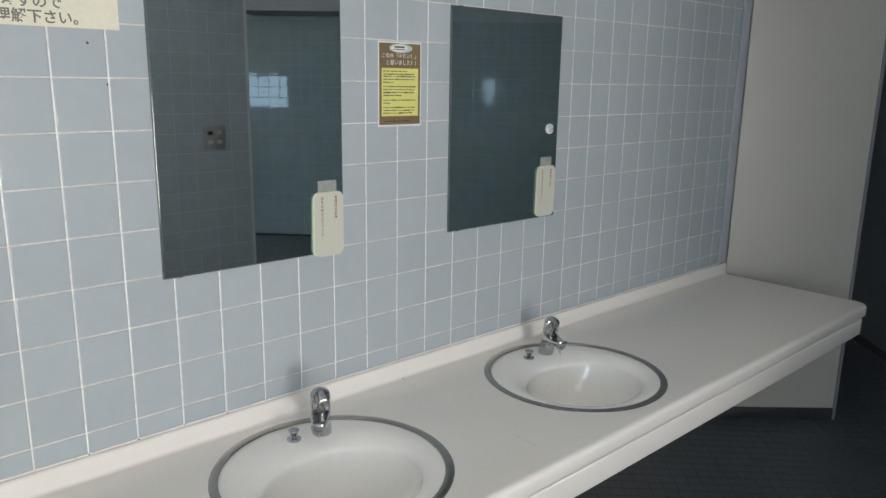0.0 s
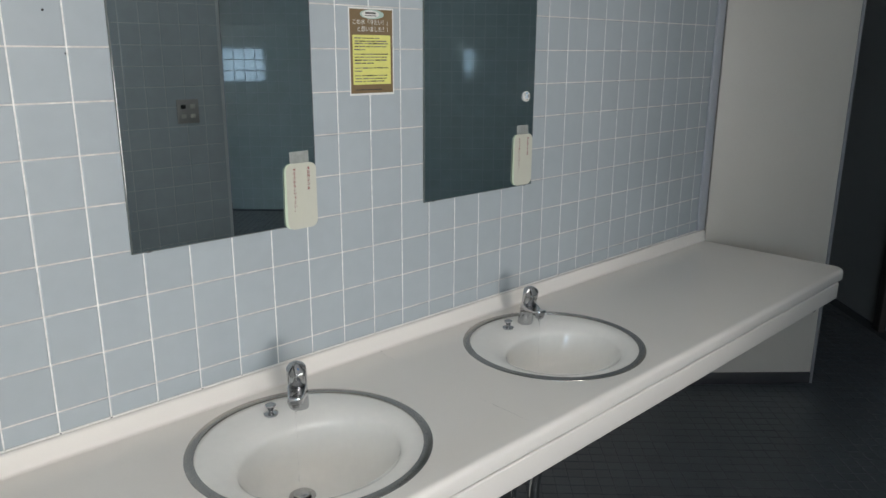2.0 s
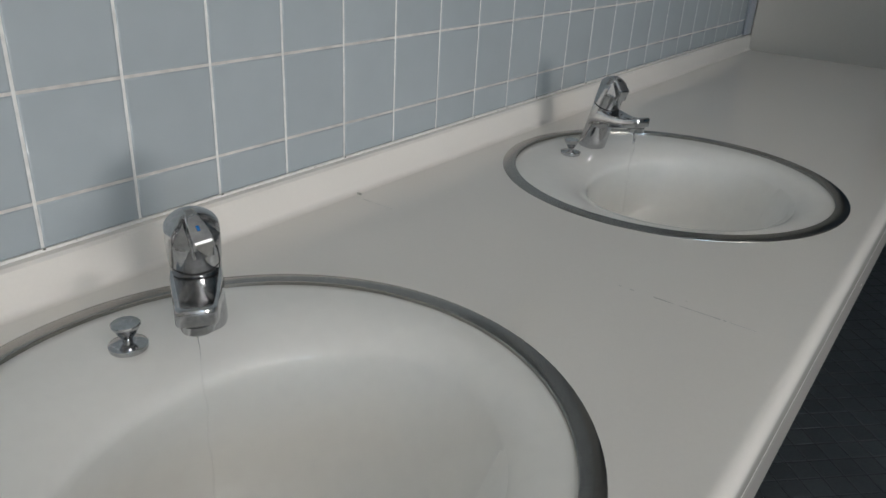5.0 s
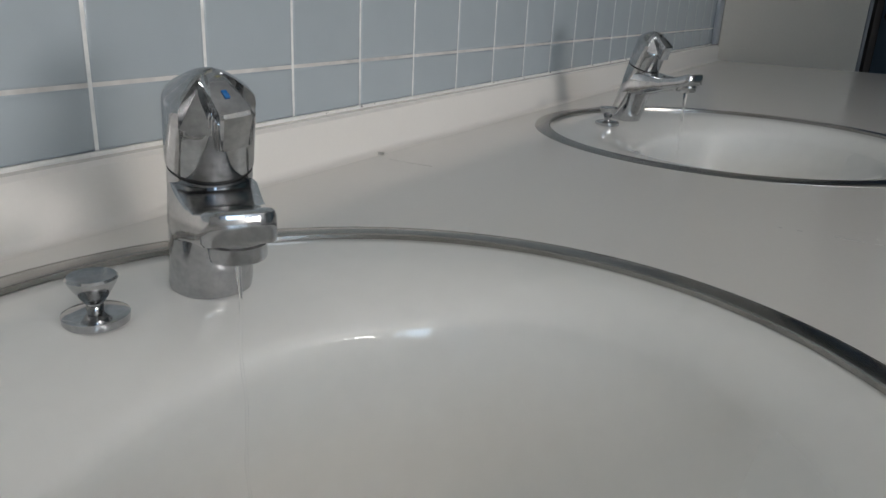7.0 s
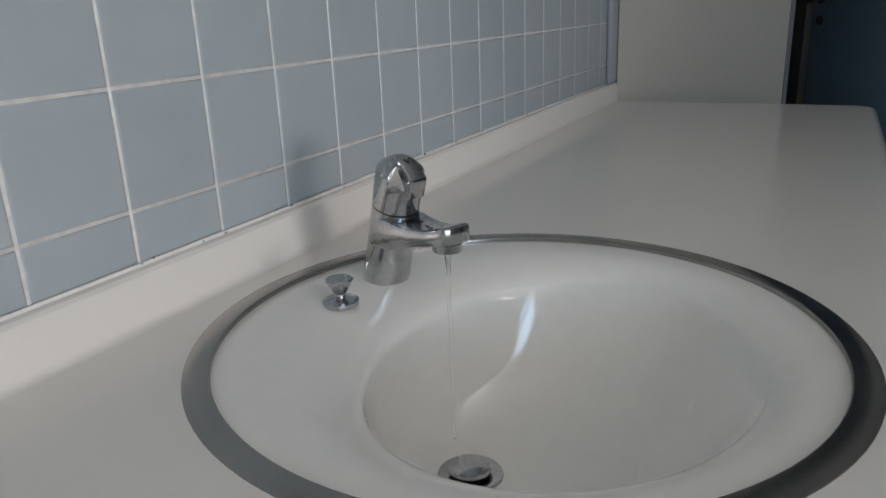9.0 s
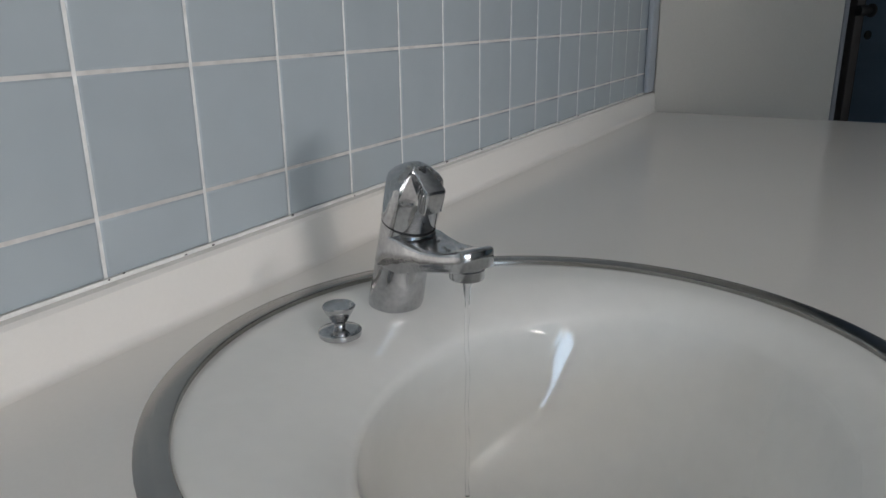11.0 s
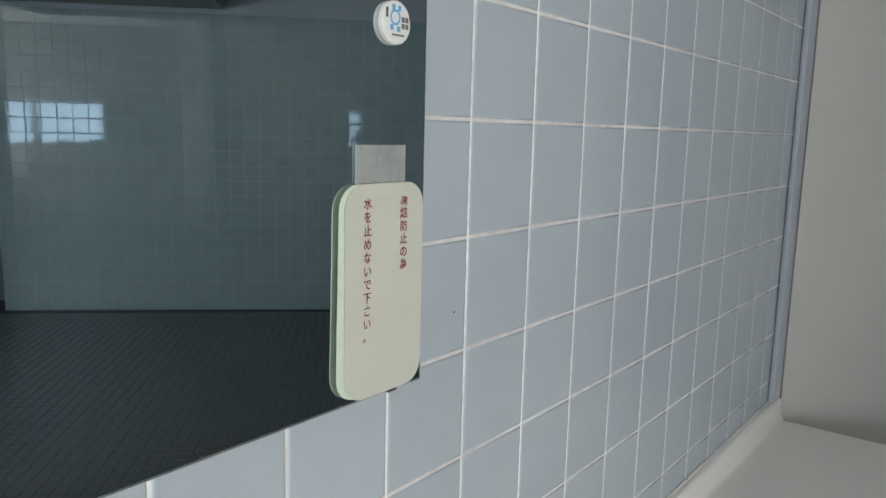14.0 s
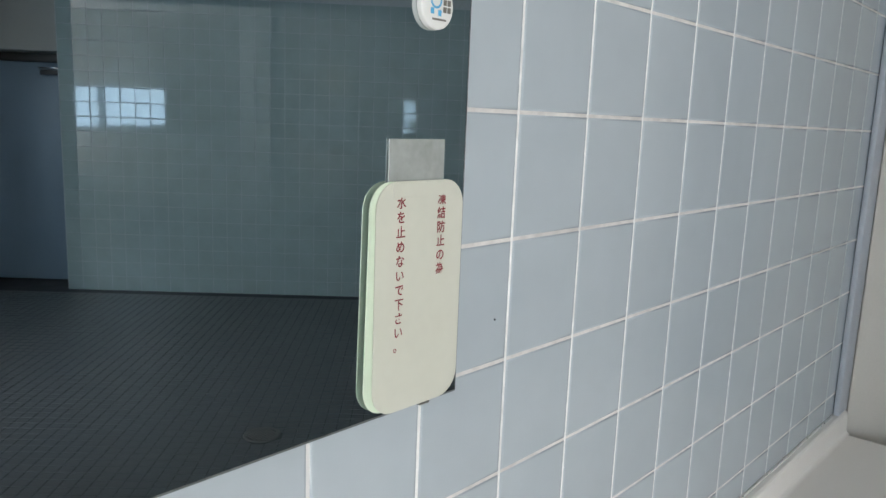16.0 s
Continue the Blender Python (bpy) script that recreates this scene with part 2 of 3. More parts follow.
def join(*bms):
    out = bmesh.new()
    for b in bms:
        me = bpy.data.meshes.new("tmp")
        b.to_mesh(me)
        b.free()
        out.from_mesh(me)
        bpy.data.meshes.remove(me)
    return out


def letters(body, size, material, name="text", align="LEFT", weight=0.0):
    """Flat letters in the built-in font as a mesh in the x-z plane, facing -y."""
    cu = bpy.data.curves.new(name, "FONT")
    cu.body, cu.size, cu.align_x, cu.offset = body, size, align, weight
    ob = bpy.data.objects.new(name, cu)
    scene.collection.objects.link(ob)
    dg = bpy.context.evaluated_depsgraph_get()
    me = bpy.data.meshes.new_from_object(ob.evaluated_get(dg))
    bpy.data.objects.remove(ob)
    bpy.data.curves.remove(cu)
    me.transform(Matrix.Rotation(radians(90), 4, "X"))
    me.materials.clear()
    me.materials.append(material)
    return me


def tile_mesh(name, w, h, depth, ease, material):
    """A glazed tile facing -y with eased edges, its back at y 0."""
    bm = bmesh.new()
    loops = []
    for inset, y in ((0, 0), (0, -depth + ease), (ease * 0.35, -depth + ease * 0.3), (ease * 1.4, -depth), (ease * 2.4, -depth - 0.00004)):
        a, b = w / 2 - inset, h / 2 - inset
        loops.append([bm.verts.new(c) for c in ((-a, y, -b), (a, y, -b), (a, y, b), (-a, y, b))])
    for l0, l1 in zip(loops, loops[1:]):
        for i in range(4):
            bm.faces.new((l0[i], l0[(i + 1) % 4], l1[(i + 1) % 4], l1[i]))
    bm.faces.new(loops[-1])
    me = mesh_of(bm, name, material)
    me.set_sharp_from_angle(angle=radians(60))
    return me


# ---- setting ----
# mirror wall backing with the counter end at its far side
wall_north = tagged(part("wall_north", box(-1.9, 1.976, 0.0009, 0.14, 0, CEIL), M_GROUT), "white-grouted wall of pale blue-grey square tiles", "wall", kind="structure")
wall_west = part("wall_west", join(box(-1.9, -1.76, -3.42, 0.0, 0, 1.02), box(-1.9, -1.76, -3.42, 0.0, 1.52, CEIL), box(-1.9, -1.76, -1.05, 0.0, 1.02, 1.52),
                                   box(-1.9, -1.76, -3.42, -3.4, 1.02, 1.52)), M_WALL)
tagged(wall_west, "plain grey plaster wall with a band of windows", "wall", kind="structure")
window = tagged(root("window_1", -1.83, -2.225, 1.02), "band of four dark-framed windows to the daylight", "window", kind="structure")
part("window_sill", box(-0.09, 0.1, -1.175, 1.175, -0.02, 0.012, 0.003), M_DARKTRIM, window)
for y in (-1.153, -0.775, 0.075, 1.0, 1.153):
    part("window_frame", box(-0.03, 0.12, y - 0.022, y + 0.022, 0.012, 0.48, 0.003), M_DARKTRIM, window)
part("window_frame", box(-0.03, 0.015, -1.172, 1.172, 0.488, 0.5, 0.003), M_DARKTRIM, window)
for y0, y1 in ((-1.131, -0.797), (-0.753, 0.053), (0.097, 0.978), (1.022, 1.131)):
    pane = part("pane", box(-0.003, 0.003, y0, y1, 0.012, 0.48), M_PANE, window)
    pane.visible_shadow = False

# outer wall with the open entrance
wall_south = part("wall_south", join(wall_run((-1.9, -3.45), (-1.72, -3.57), 0.12, 0, CEIL), wall_run((-0.67, -4.22), (-0.55, -4.3), 0.12, 0, CEIL), box(-0.55, 0.75, -4.44, -4.3, 0, CEIL),
                                     slab([(0.75, -4.3), (0.78, -4.3), (1.75, -5.65), (1.6, -5.65), (0.75, -4.44)], 0, CEIL)), M_WALL)
tagged(wall_south, "grey plaster wall with an open entrance", "wall", kind="structure")

# screen wall behind the walker, tiled towards the basins, with a rounded plaster end
wall_screen = part("wall_screen", box(0.20, 0.838, -2.32, -2.188, 0, CEIL), M_GROUT_SCREEN)
tagged(wall_screen, "short tiled screen wall with a light switch", "wall", kind="structure")
pillar = part("wall_end", lathe([(0, 0), (0.085, 0), (0.085, CEIL), (0, CEIL)], 36, pose(0.17, -2.265, 0)), M_PLASTER_SHADED)
tagged(pillar, "rounded end of the screen wall, plaster darkened for shade", "wall", kind="structure")

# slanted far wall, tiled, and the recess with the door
wall_far = part("wall_far", wall_run((4.73, -2.56), (2.3, -4.99), -0.14, 0, CEIL), M_GROUT_FAR_SHADED)
tagged(wall_far, "slanted wall of blue-grey tiles, darkened for its shade", "wall", kind="structure")
wall_recess = part("wall_recess", join(wall_run((2.52, -5.24), (1.75, -6.01), -0.12, 0, CEIL), wall_run((1.75, -6.01), (1.75, -5.65), -0.12, 0, CEIL)), M_PLASTER_SHADED)
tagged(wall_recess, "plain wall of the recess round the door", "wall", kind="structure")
lintel = part("wall_lintel", slab([(2.3, -4.995), (1.76, -5.535), (1.9, -5.675), (2.44, -5.135)], 1.62, CEIL), M_PLASTER_SHADED)
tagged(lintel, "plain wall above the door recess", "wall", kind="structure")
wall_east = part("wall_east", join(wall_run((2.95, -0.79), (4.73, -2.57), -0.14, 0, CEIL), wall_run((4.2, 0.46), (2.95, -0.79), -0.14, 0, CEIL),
                                   wall_run((3.0, 1.3), (4.2, 0.46), -0.14, 0, CEIL), wall_run((1.95, 0.16), (3.0, 1.3), -0.14, 0, CEIL)), M_PLASTER_SHADED)
tagged(wall_east, "passage wall beyond the panel, plaster darkened for shade", "wall", kind="structure")

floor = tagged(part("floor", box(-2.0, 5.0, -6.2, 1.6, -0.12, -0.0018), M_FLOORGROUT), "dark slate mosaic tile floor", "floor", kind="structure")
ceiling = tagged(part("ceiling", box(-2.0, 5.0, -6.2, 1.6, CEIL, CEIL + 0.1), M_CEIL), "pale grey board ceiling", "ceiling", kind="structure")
soffit = tagged(part("ceiling_beam", slab([(2.36, -4.92), (3.35, -3.93), (2.95, -3.53), (1.96, -4.52)], 2.03, CEIL), M_PLASTER_SHADED), "boxed-in ceiling beam along the far wall", "beam", kind="structure")
ground = tagged(part("ground", box(-60, 60, -60, 60, -0.3, -0.14), M_GROUND), "pale paved ground outside the entrance", "ground", kind="structure")

# cream end panel that slants away from the counter, with its base and metal edges
end_panel = tagged(root("wall_panel", 1.924, -0.0115, 0, -42.1), "cream slanted wall panel beside the counter end", "wall", kind="structure")
part("panel_board", box(0.0, 0.551, 0.0, 0.04, 0.057, CEIL, 0.002), M_PANEL, end_panel)
part("baseboard", box(0.0, 0.552, -0.004, 0.044, 0.0, 0.055, 0.003), M_DARKTRIM, end_panel, "dark grey base strip")
part("edge_trim", box(0.552, 0.565, -0.003, 0.043, 0.0, CEIL, 0.002), M_EDGE, end_panel, "grey metal edge strip")
corner_trim = tagged(part("corner_trim", box(1.856, 1.913, -0.012, -0.001, SPLASH, CEIL, 0.003), M_TRIM), "pale blue-grey metal corner strip", "trim", kind="structure")

# black strip stands in for the shade inside the open corner joint
part("corner_gap_shade", box(1.9145, 1.9235, -0.006, 0.0005, 0.0, CEIL), M_BLACK, end_panel, "black strip for the shade in the open joint at the panel").matrix_local = end_panel.matrix_world.inverted()

# dark door and frame beyond the panel
def door(name, place, rz, width, height, thick, hx, label, closer=False):
    """A door leaf with frame; its room side is -y."""
    d = tagged(root(name, *place, rz), label, "door", kind="structure")
    part("door_leaf", box(0.0, width, -thick / 2, thick / 2, 0.012, height, 0.003), M_DOOR, d)
    part("frame_post", box(-0.07, -0.003, -0.05, 0.05, 0, height + 0.06, 0.003), M_JAMB, d, "dark brown frame post")
    part("frame_post", box(width + 0.003, width + 0.06, -0.05, 0.05, 0, height + 0.06, 0.003), M_JAMB, d, "dark brown frame post")
    part("frame_head", box(-0.003, width + 0.003, -0.05, 0.05, height + 0.003, height + 0.06, 0.003), M_JAMB, d, "dark brown frame head")
    part("door_handle", lathe([(0, 0), (0.024, 0), (0.024, 0.005), (0.012, 0.008), (0.012, 0.022), (0.0185, 0.026), (0.0195, 0.032), (0.0195, 0.058), (0.018, 0.061), (0, 0.062)], 28,
         pose(hx, -thick / 2, 0.915, 90)), M_BLACK, d, "dark round door knob")
    part("lock_rose", lathe([(0, 0), (0.016, 0), (0.016, 0.004), (0, 0.005)], 20, pose(hx, -thick / 2, 0.83, 90)), M_STEEL, d)
    if closer:
        part("door_closer", box(0.02, 0.15, -thick / 2 - 0.05, -thick / 2, height - 0.085, height - 0.05, 0.006), M_DARKTRIM, d, "dark hydraulic door closer")
        part("closer_arm", box(0.03, 0.16, -thick / 2 - 0.042, -thick / 2 - 0.03, height - 0.042, height - 0.034, 0.002), M_STEEL, d, "steel closer arm")
    return d


door("door_1", (3.315, -0.425, 0), 45 + 180, 0.62, 2.0, 0.036, 0.035, "dark blue-grey door beyond the cream panel")
door("door_2", (2.44, -5.22, 0), 45 + 180, 0.82, 1.555, 0.036, 0.75, "blue-grey painted door in the far recess", True)

# ---- counter ----
counter = tagged(root("vanity_counter", 0, 0, 0), "long off-white resin washbasin counter with rounded edge", "counter")


def counter_top():
    bm = bmesh.new()
    x0, x1, y0, y1, r = -1.74, 1.896, -0.579, -0.02, 0.03
    outer = [(x0, y1), (x0, y0)]
    for i in range(7):
        a = radians(-90 + 15 * i)
        outer.append((x1 - r + r * math.cos(a), y0 + r + r * math.sin(a)))
    outer.append((x1, y1))
    loops = [[bm.verts.new((x, y, TOP)) for x, y in outer]]
    for bx in BASINS:
        loops.append([bm.verts.new((bx + 0.239 * math.cos(2 * math.pi * i / 72), MID + 0.239 * math.sin(2 * math.pi * i / 72), TOP)) for i in range(72)])
    edges = []
    for l in loops:
        edges += [bm.edges.new((l[i], l[(i + 1) % len(l)])) for i in range(len(l))]
    bmesh.ops.triangle_fill(bm, use_beauty=True, edges=edges)
    # underside lip round each hole
    for l in loops[1:]:
        low = [bm.verts.new((v.co.x, v.co.y, TOP - 0.03)) for v in l]
        for i in range(len(l)):
            bm.faces.new((l[i], l[(i + 1) % len(l)], low[(i + 1) % len(l)], low[i]))
    # rounded nosing that follows the front and turns the corner
    section = [(0.0, 0.0)] + [(0.004, -0.0001)] + [(0.004 + 0.014 * math.sin(radians(a)), -0.014 + 0.014 * math.cos(radians(a))) for a in (15, 30, 45, 60, 75, 90)]
    section += [(0.0178, -0.036), (0.0165, -0.040), (0.0135, -0.0425), (0.009, -0.0435), (-0.02, -0.0435)]
    path = outer[1:-1] + [outer[-1]]
    rings = []
    for i, (x, y) in enumerate(path):
        if i == 0:
            n = Vector((0, -1))
        elif i == len(path) - 1:
            n = Vector((1, 0))
        else:
            a = radians(-90 + 15 * (i - 1))
            n = Vector((math.cos(a), math.sin(a)))
        rings.append([bm.verts.new((x + n.x * o, y + n.y * o, TOP + h)) for o, h in section])
    for a, b in zip(rings, rings[1:]):
        for i in range(len(section) - 1):
            bm.faces.new((a[i], b[i], b[i + 1], a[i + 1]))
    bmesh.ops.remove_doubles(bm, verts=bm.verts, dist=0.0004)
    return bm


part("worktop", counter_top(), M_COUNTER, counter)
cove = [(0.0, SPLASH - 0.002), (-0.010, SPLASH - 0.002), (-0.0135, SPLASH - 0.005), (-0.015, SPLASH - 0.012), (-0.0165, TOP + 0.007)]
cove += [(-0.0235 + 0.007 * math.cos(radians(a)), TOP + 0.0071 - 0.007 * math.sin(radians(a))) for a in (15, 30, 45, 60, 75, 90)] + [(-0.0235, TOP - 0.02), (0.0, TOP - 0.02)]
part("backsplash", sweep(cove, -1.74, 1.912), M_COUNTER, counter)
part("caulk_joint", box(-1.74, 1.856, -0.0024, -0.0002, SPLASH - 0.002, SPLASH + 0.0014, 0.0006), M_CAULK, counter, "white sealant line")
part("apron", sweep([(-0.585, 0.6425), (-0.5925, 0.6415), (-0.595, 0.6385), (-0.595, 0.583), (-0.593, 0.579), (-0.588, 0.577), (-0.572, 0.577), (-0.572, 0.6425)], -1.74, 1.846), M_COUNTER, counter)
part("end_apron", box(1.826, 1.846, -0.5715, -0.03, 0.577, 0.6425, 0.003), M_COUNTER, counter)
for y0, y1, w in ((-0.092, -0.040, 0.0005), (-0.407, -0.404, 0.0006), (-0.421, -0.417, 0.0007), (-0.464, -0.443, 0.0006), (-0.512, -0.470, 0.0005), (-0.5175, -0.5145, 0.0008), (-0.546, -0.521, 0.0004)):
    part("seam", box(0.0925 - w, 0.0925 + w, y0, y1, TOP - 0.002, TOP + 0.0003), M_SEAM, counter, "faint broken hairline seam")
part("seam", box(0.0985, 0.0995, -0.031, -0.024, TOP + 0.001, TOP + 0.004), M_SEAM, counter, "faint broken hairline seam")
rnd = random.Random(8)
bm = bmesh.new()
bmesh.ops.create_icosphere(bm, subdivisions=1, radius=1)
speck_mesh = mesh_of(bm, "mould_speck", M_DIRT)
for k in range(-8, 19):                                # mould at the feet of the tile joints and along the sealant
    spots = [(k * TILE + rnd.uniform(-0.0012, 0.0012), rnd.uniform(0.0008, 0.0018))] if rnd.random() < 0.75 else []
    spots += [(k * TILE + rnd.uniform(0.01, 0.09), rnd.uniform(0.0003, 0.0008)) for _ in range(rnd.randint(0, 2))]
    for x, r in spots:
        if x > 1.88:
            continue
        o = new("mould_speck", speck_mesh)
        o.matrix_world = Matrix.Translation((x, -0.0024, SPLASH + rnd.uniform(-0.001, 0.0018))) @ Matrix.Diagonal((r * rnd.uniform(1.0, 2.6), r * 0.5, r * 0.8, 1))
        o.parent = counter
for x, y, z, r in ((0.107, -0.472, TOP, 0.0011), (0.345, -0.6032, 0.661, 0.0016)):
    part("speck", lathe([(0, 0.0006), (r * 0.7, 0.0004), (r, -0.0003)], 10, pose(x, y, z, 90 if z < TOP else 0)), M_SEAM, counter, "tiny dark speck")
for bx in (-1.72, 1.79):
    part("bracket", box(bx, bx + 0.03, -0.54, -0.02, 0.52, 0.642, 0.004), M_DARKTRIM, counter)

# ---- basins ----


def basin_mesh():
    bm = bmesh.new()
    n = 112
    oa, ob_, oy = 0.172, 0.145, -0.035     # bowl oval and its shift to the front
    turns = [(math.cos(2 * math.pi * i / n), math.sin(2 * math.pi * i / n)) for i in range(n)]
    rings = []
    ws = np.linspace(0, 1, 241)            # flat bottom, quick turn, then a steep, nearly straight wall
    hs = np.interp(ws, (0, 0.2, 0.32, 0.44, 0.54, 0.62, 0.69, 0.76, 0.84, 0.9, 0.95, 1), (-0.148, -0.1475, -0.1458, -0.1400, -0.1295, -0.1195, -0.108, -0.0925, -0.071, -0.0538, -0.0395, -0.0268))
    for _ in range(3):
        hs = np.convolve(np.pad(hs, 12, mode="reflect", reflect_type="odd"), np.ones(25) / 25, "valid")
    for k in range(33):                    # from the drain up the flaring wall
        w = k / 32
        s = 0.11 + 0.89 * w
        h = float(np.interp(w, ws, hs))
        mid = 0.045 + (oy - 0.045) * w ** 0.64
        deep = ob_ * (1.72 - 0.72 * w)     # rounder towards the bottom
        rings.append([bm.verts.new((oa * s * c, mid + deep * s * d, h)) for c, d in turns])
    for u, h in ((0.02, -0.0228), (0.05, -0.0196), (0.09, -0.0166), (0.14, -0.0138), (0.20, -0.0111), (0.28, -0.0083), (0.37, -0.0058), (0.48, -0.0037), (0.60, -0.0026), (0.75, -0.0022), (0.87, -0.0021), (0.96, -0.0021), (1.0, -0.004)):
        rings.append([bm.verts.new(((1 - u) * oa * c + u * 0.238 * c, (1 - u) * (oy + ob_ * d) + u * 0.238 * d, h)) for c, d in turns])
    for s, h in ((0.98, -0.02), (0.8, -0.1), (0.5, -0.15), (0.11, -0.16)):     # outside
        rings.append([bm.verts.new((0.21 * s * c, 0.01 + 0.19 * s * d, h)) for c, d in turns])
    for a, b in zip(rings, rings[1:]):
        for i in range(n):
            bm.faces.new((a[i], a[(i + 1) % n], b[(i + 1) % n], b[i]))
    return bm


def rim_mesh():
    prof = [(0.2335, -0.002), (0.2337, 0.0012), (0.2345, 0.0019), (0.2365, 0.0021), (0.2440, 0.0019), (0.2520, 0.0010), (0.2530, 0.0005), (0.2533, -0.0005)]
    bm = lathe(prof, 96)
    return bm


def basin(bx):
    b = root("washbasin", bx, MID, TOP)
    part("bowl", basin_mesh(), M_CERAMIC, b).data.set_sharp_from_angle(angle=radians(70))
    part("rim", rim_mesh(), M_STEEL, b, "flat brushed steel rim")
    drain = part("drain", lathe([(0.0, -0.158), (0.016, -0.158), (0.017, -0.1475), (0.024, -0.1462), (0.0285, -0.1468), (0.0295, -0.1485)], 36, pose(0, 0.045, 0)), M_CHROME, b, "chrome drain ring")
    part("stopper", lathe([(0, -0.141), (0.010, -0.1412), (0.0175, -0.143), (0.019, -0.1455), (0.017, -0.148), (0.006, -0.150), (0.006, -0.158), (0, -0.158)], 32), M_CHROME, drain, "domed chrome stopper").location = (0, 0.045, 0.004)
    # black disc stands in for the darkness down the drain
    part("throat_shade", lathe([(0, -0.1492), (0.0165, -0.1492), (0.0165, -0.1486), (0, -0.1486)], 28, pose(0, 0.045, 0)), M_BLACK, drain, "black disc for the shade in the drain opening")
    supply = part("supply_pipe", tube([(0.077, 0.155, -0.02), (0.077, 0.16, -0.2), (0.077, 0.188, -0.3), (0.077, 0.19, -0.4), (0.077, 0.19, -TOP + 0.001)], 0.0085), M_CHROME, b, "thin chrome supply pipe")
    part("floor_flange", lathe([(0.0088, 0.0155), (0.0105, 0.0145), (0.014, 0.0125), (0.019, 0.0095), (0.0235, 0.006), (0.026, 0.0015), (0.025, 0)], 40, pose(0.077, 0.19, -TOP)), M_CHROME, supply)
    pipe = part("waste_pipe", tube([(0.03, 0.045, -0.157), (0.03, 0.046, -0.3), (0.03, 0.05, -0.4), (0.03, 0.062, -0.45), (0.03, 0.069, -0.5), (0.03, 0.07, -0.56), (0.03, 0.07, -TOP + 0.001)], 0.016), M_CHROME, b, "chrome waste pipe")
    part("floor_flange", lathe([(0.0165, 0.022), (0.0185, 0.0205), (0.021, 0.0185), (0.025, 0.0165), (0.03, 0.0135), (0.034, 0.0095), (0.0362, 0.005), (0.037, 0.0015), (0.036, 0)], 48, pose(0.03, 0.07, -TOP)), M_CHROME, pipe)
    return tagged(b, "white round ceramic washbasin with steel rim set in the counter", "washbasin", "washbasins")


first_basin = basin(BASINS[0])
for bx in BASINS[1:]:
    copy_thing(first_basin, pose(bx, MID, TOP))

# ---- taps ----


def tap(x, y, turn, twist, cold):
    t = root("basin_tap", x, y, TOP - 0.001, turn)
    lean = Matrix.Rotation(radians(18.5), 4, "X")     # leans to the front, -y
    slope = math.tan(radians(18.5))
    # leaning barrel on a level, slightly flared foot
    body = bmesh.new()
    rings = []
    for h, r in ((-0.004, 0.0226), (0.0, 0.0229), (0.0012, 0.0232), (0.006, 0.0230), (0.016, 0.0226), (0.03, 0.0221), (0.045, 0.0217), (0.06, 0.0215), (0.0735, 0.0214)):
        rings.append([body.verts.new((r * math.cos(2 * math.pi * i / 56), -h * slope + r * math.sin(2 * math.pi * i / 56), h + (0.0 if h < 0.02 else r * math.sin(2 * math.pi * i / 56) * slope * (h - 0.02) / 0.0535))) for i in range(56)])
    for a, b in zip(rings, rings[1:]):
        for i in range(56):
            body.faces.new((a[i], a[(i + 1) % 56], b[(i + 1) % 56], b[i]))
    body.faces.new(rings[0][::-1])
    body.faces.new(rings[-1])
    part("body", body, M_CHROME, t)
    part("ring", lathe([(0.0190, 0.0765), (0.0209, 0.0770), (0.0209, 0.0790), (0.0190, 0.0794)], 48, lean), M_BLACK, t, "black gap ring under the handle")
    spin = lean @ Matrix.Rotation(radians(twist), 4, "Z")   # the handle may stand turned on the body
    # handle: a barrel with a low cone top and a slanted notch on each side of the grip
    cap = bmesh.new()
    prof = [(0.0214, 0.0788), (0.0220, 0.0795), (0.0222, 0.093), (0.0222, 0.1020), (0.0222, 0.1050), (0.0221, 0.1075), (0.0221, 0.1100), (0.0221, 0.1125), (0.0217, 0.1148), (0.0207, 0.1166),
            (0.0190, 0.1185), (0.0170, 0.1201), (0.0145, 0.1221), (0.0120, 0.1240), (0.0100, 0.1252), (0.0080, 0.1262), (0.0060, 0.1268), (0.0040, 0.1272)]
    around = sorted(set(range(0, 360, 6)) | {24, 25, 65, 66, 294, 295, 335, 336})
    rings = []
    for r, h in prof:
        ring = []
        for az in around:
            q = r
            off = min(abs(az - 45), abs(az - 315))
            if off < 20.5 and h > 0.1045:
                q = min(r, (0.0210 - (h - 0.1050) / 1.25) / math.cos(radians(off)))
            ring.append(cap.verts.new((q * math.sin(radians(az)), -q * math.cos(radians(az)), h)))
        rings.append(ring)
    for a, b in zip(rings, rings[1:]):
        for i in range(len(around)):
            j = (i + 1) % len(around)
            cap.faces.new((a[i], a[j], b[j], b[i]))
    cap.faces.new(rings[0][::-1])
    cap.faces.new(rings[-1])
    cap.transform(spin)
    handle = part("handle", cap, M_CHROME, t, "chrome handle with two slanted notches")
    handle.data.set_sharp_from_angle(angle=radians(24))
    grip = bmesh.new()
    secs = []
    for z, y0, w in ((0.0985, -0.0215, 0.0074), (0.0990, -0.0262, 0.0081), (0.1145, -0.0284, 0.0084), (0.1172, -0.0284, 0.0084), (0.1190, -0.0272, 0.0082), (0.1226, -0.0180, 0.0074), (0.1262, -0.0085, 0.0056), (0.1276, -0.0020, 0.0038)):
        secs.append([grip.verts.new(c) for c in ((-w, 0.004, z), (-w, y0 + 0.0014, z), (-w + 0.0014, y0, z), (w - 0.0014, y0, z), (w, y0 + 0.0014, z), (w, 0.004, z))])
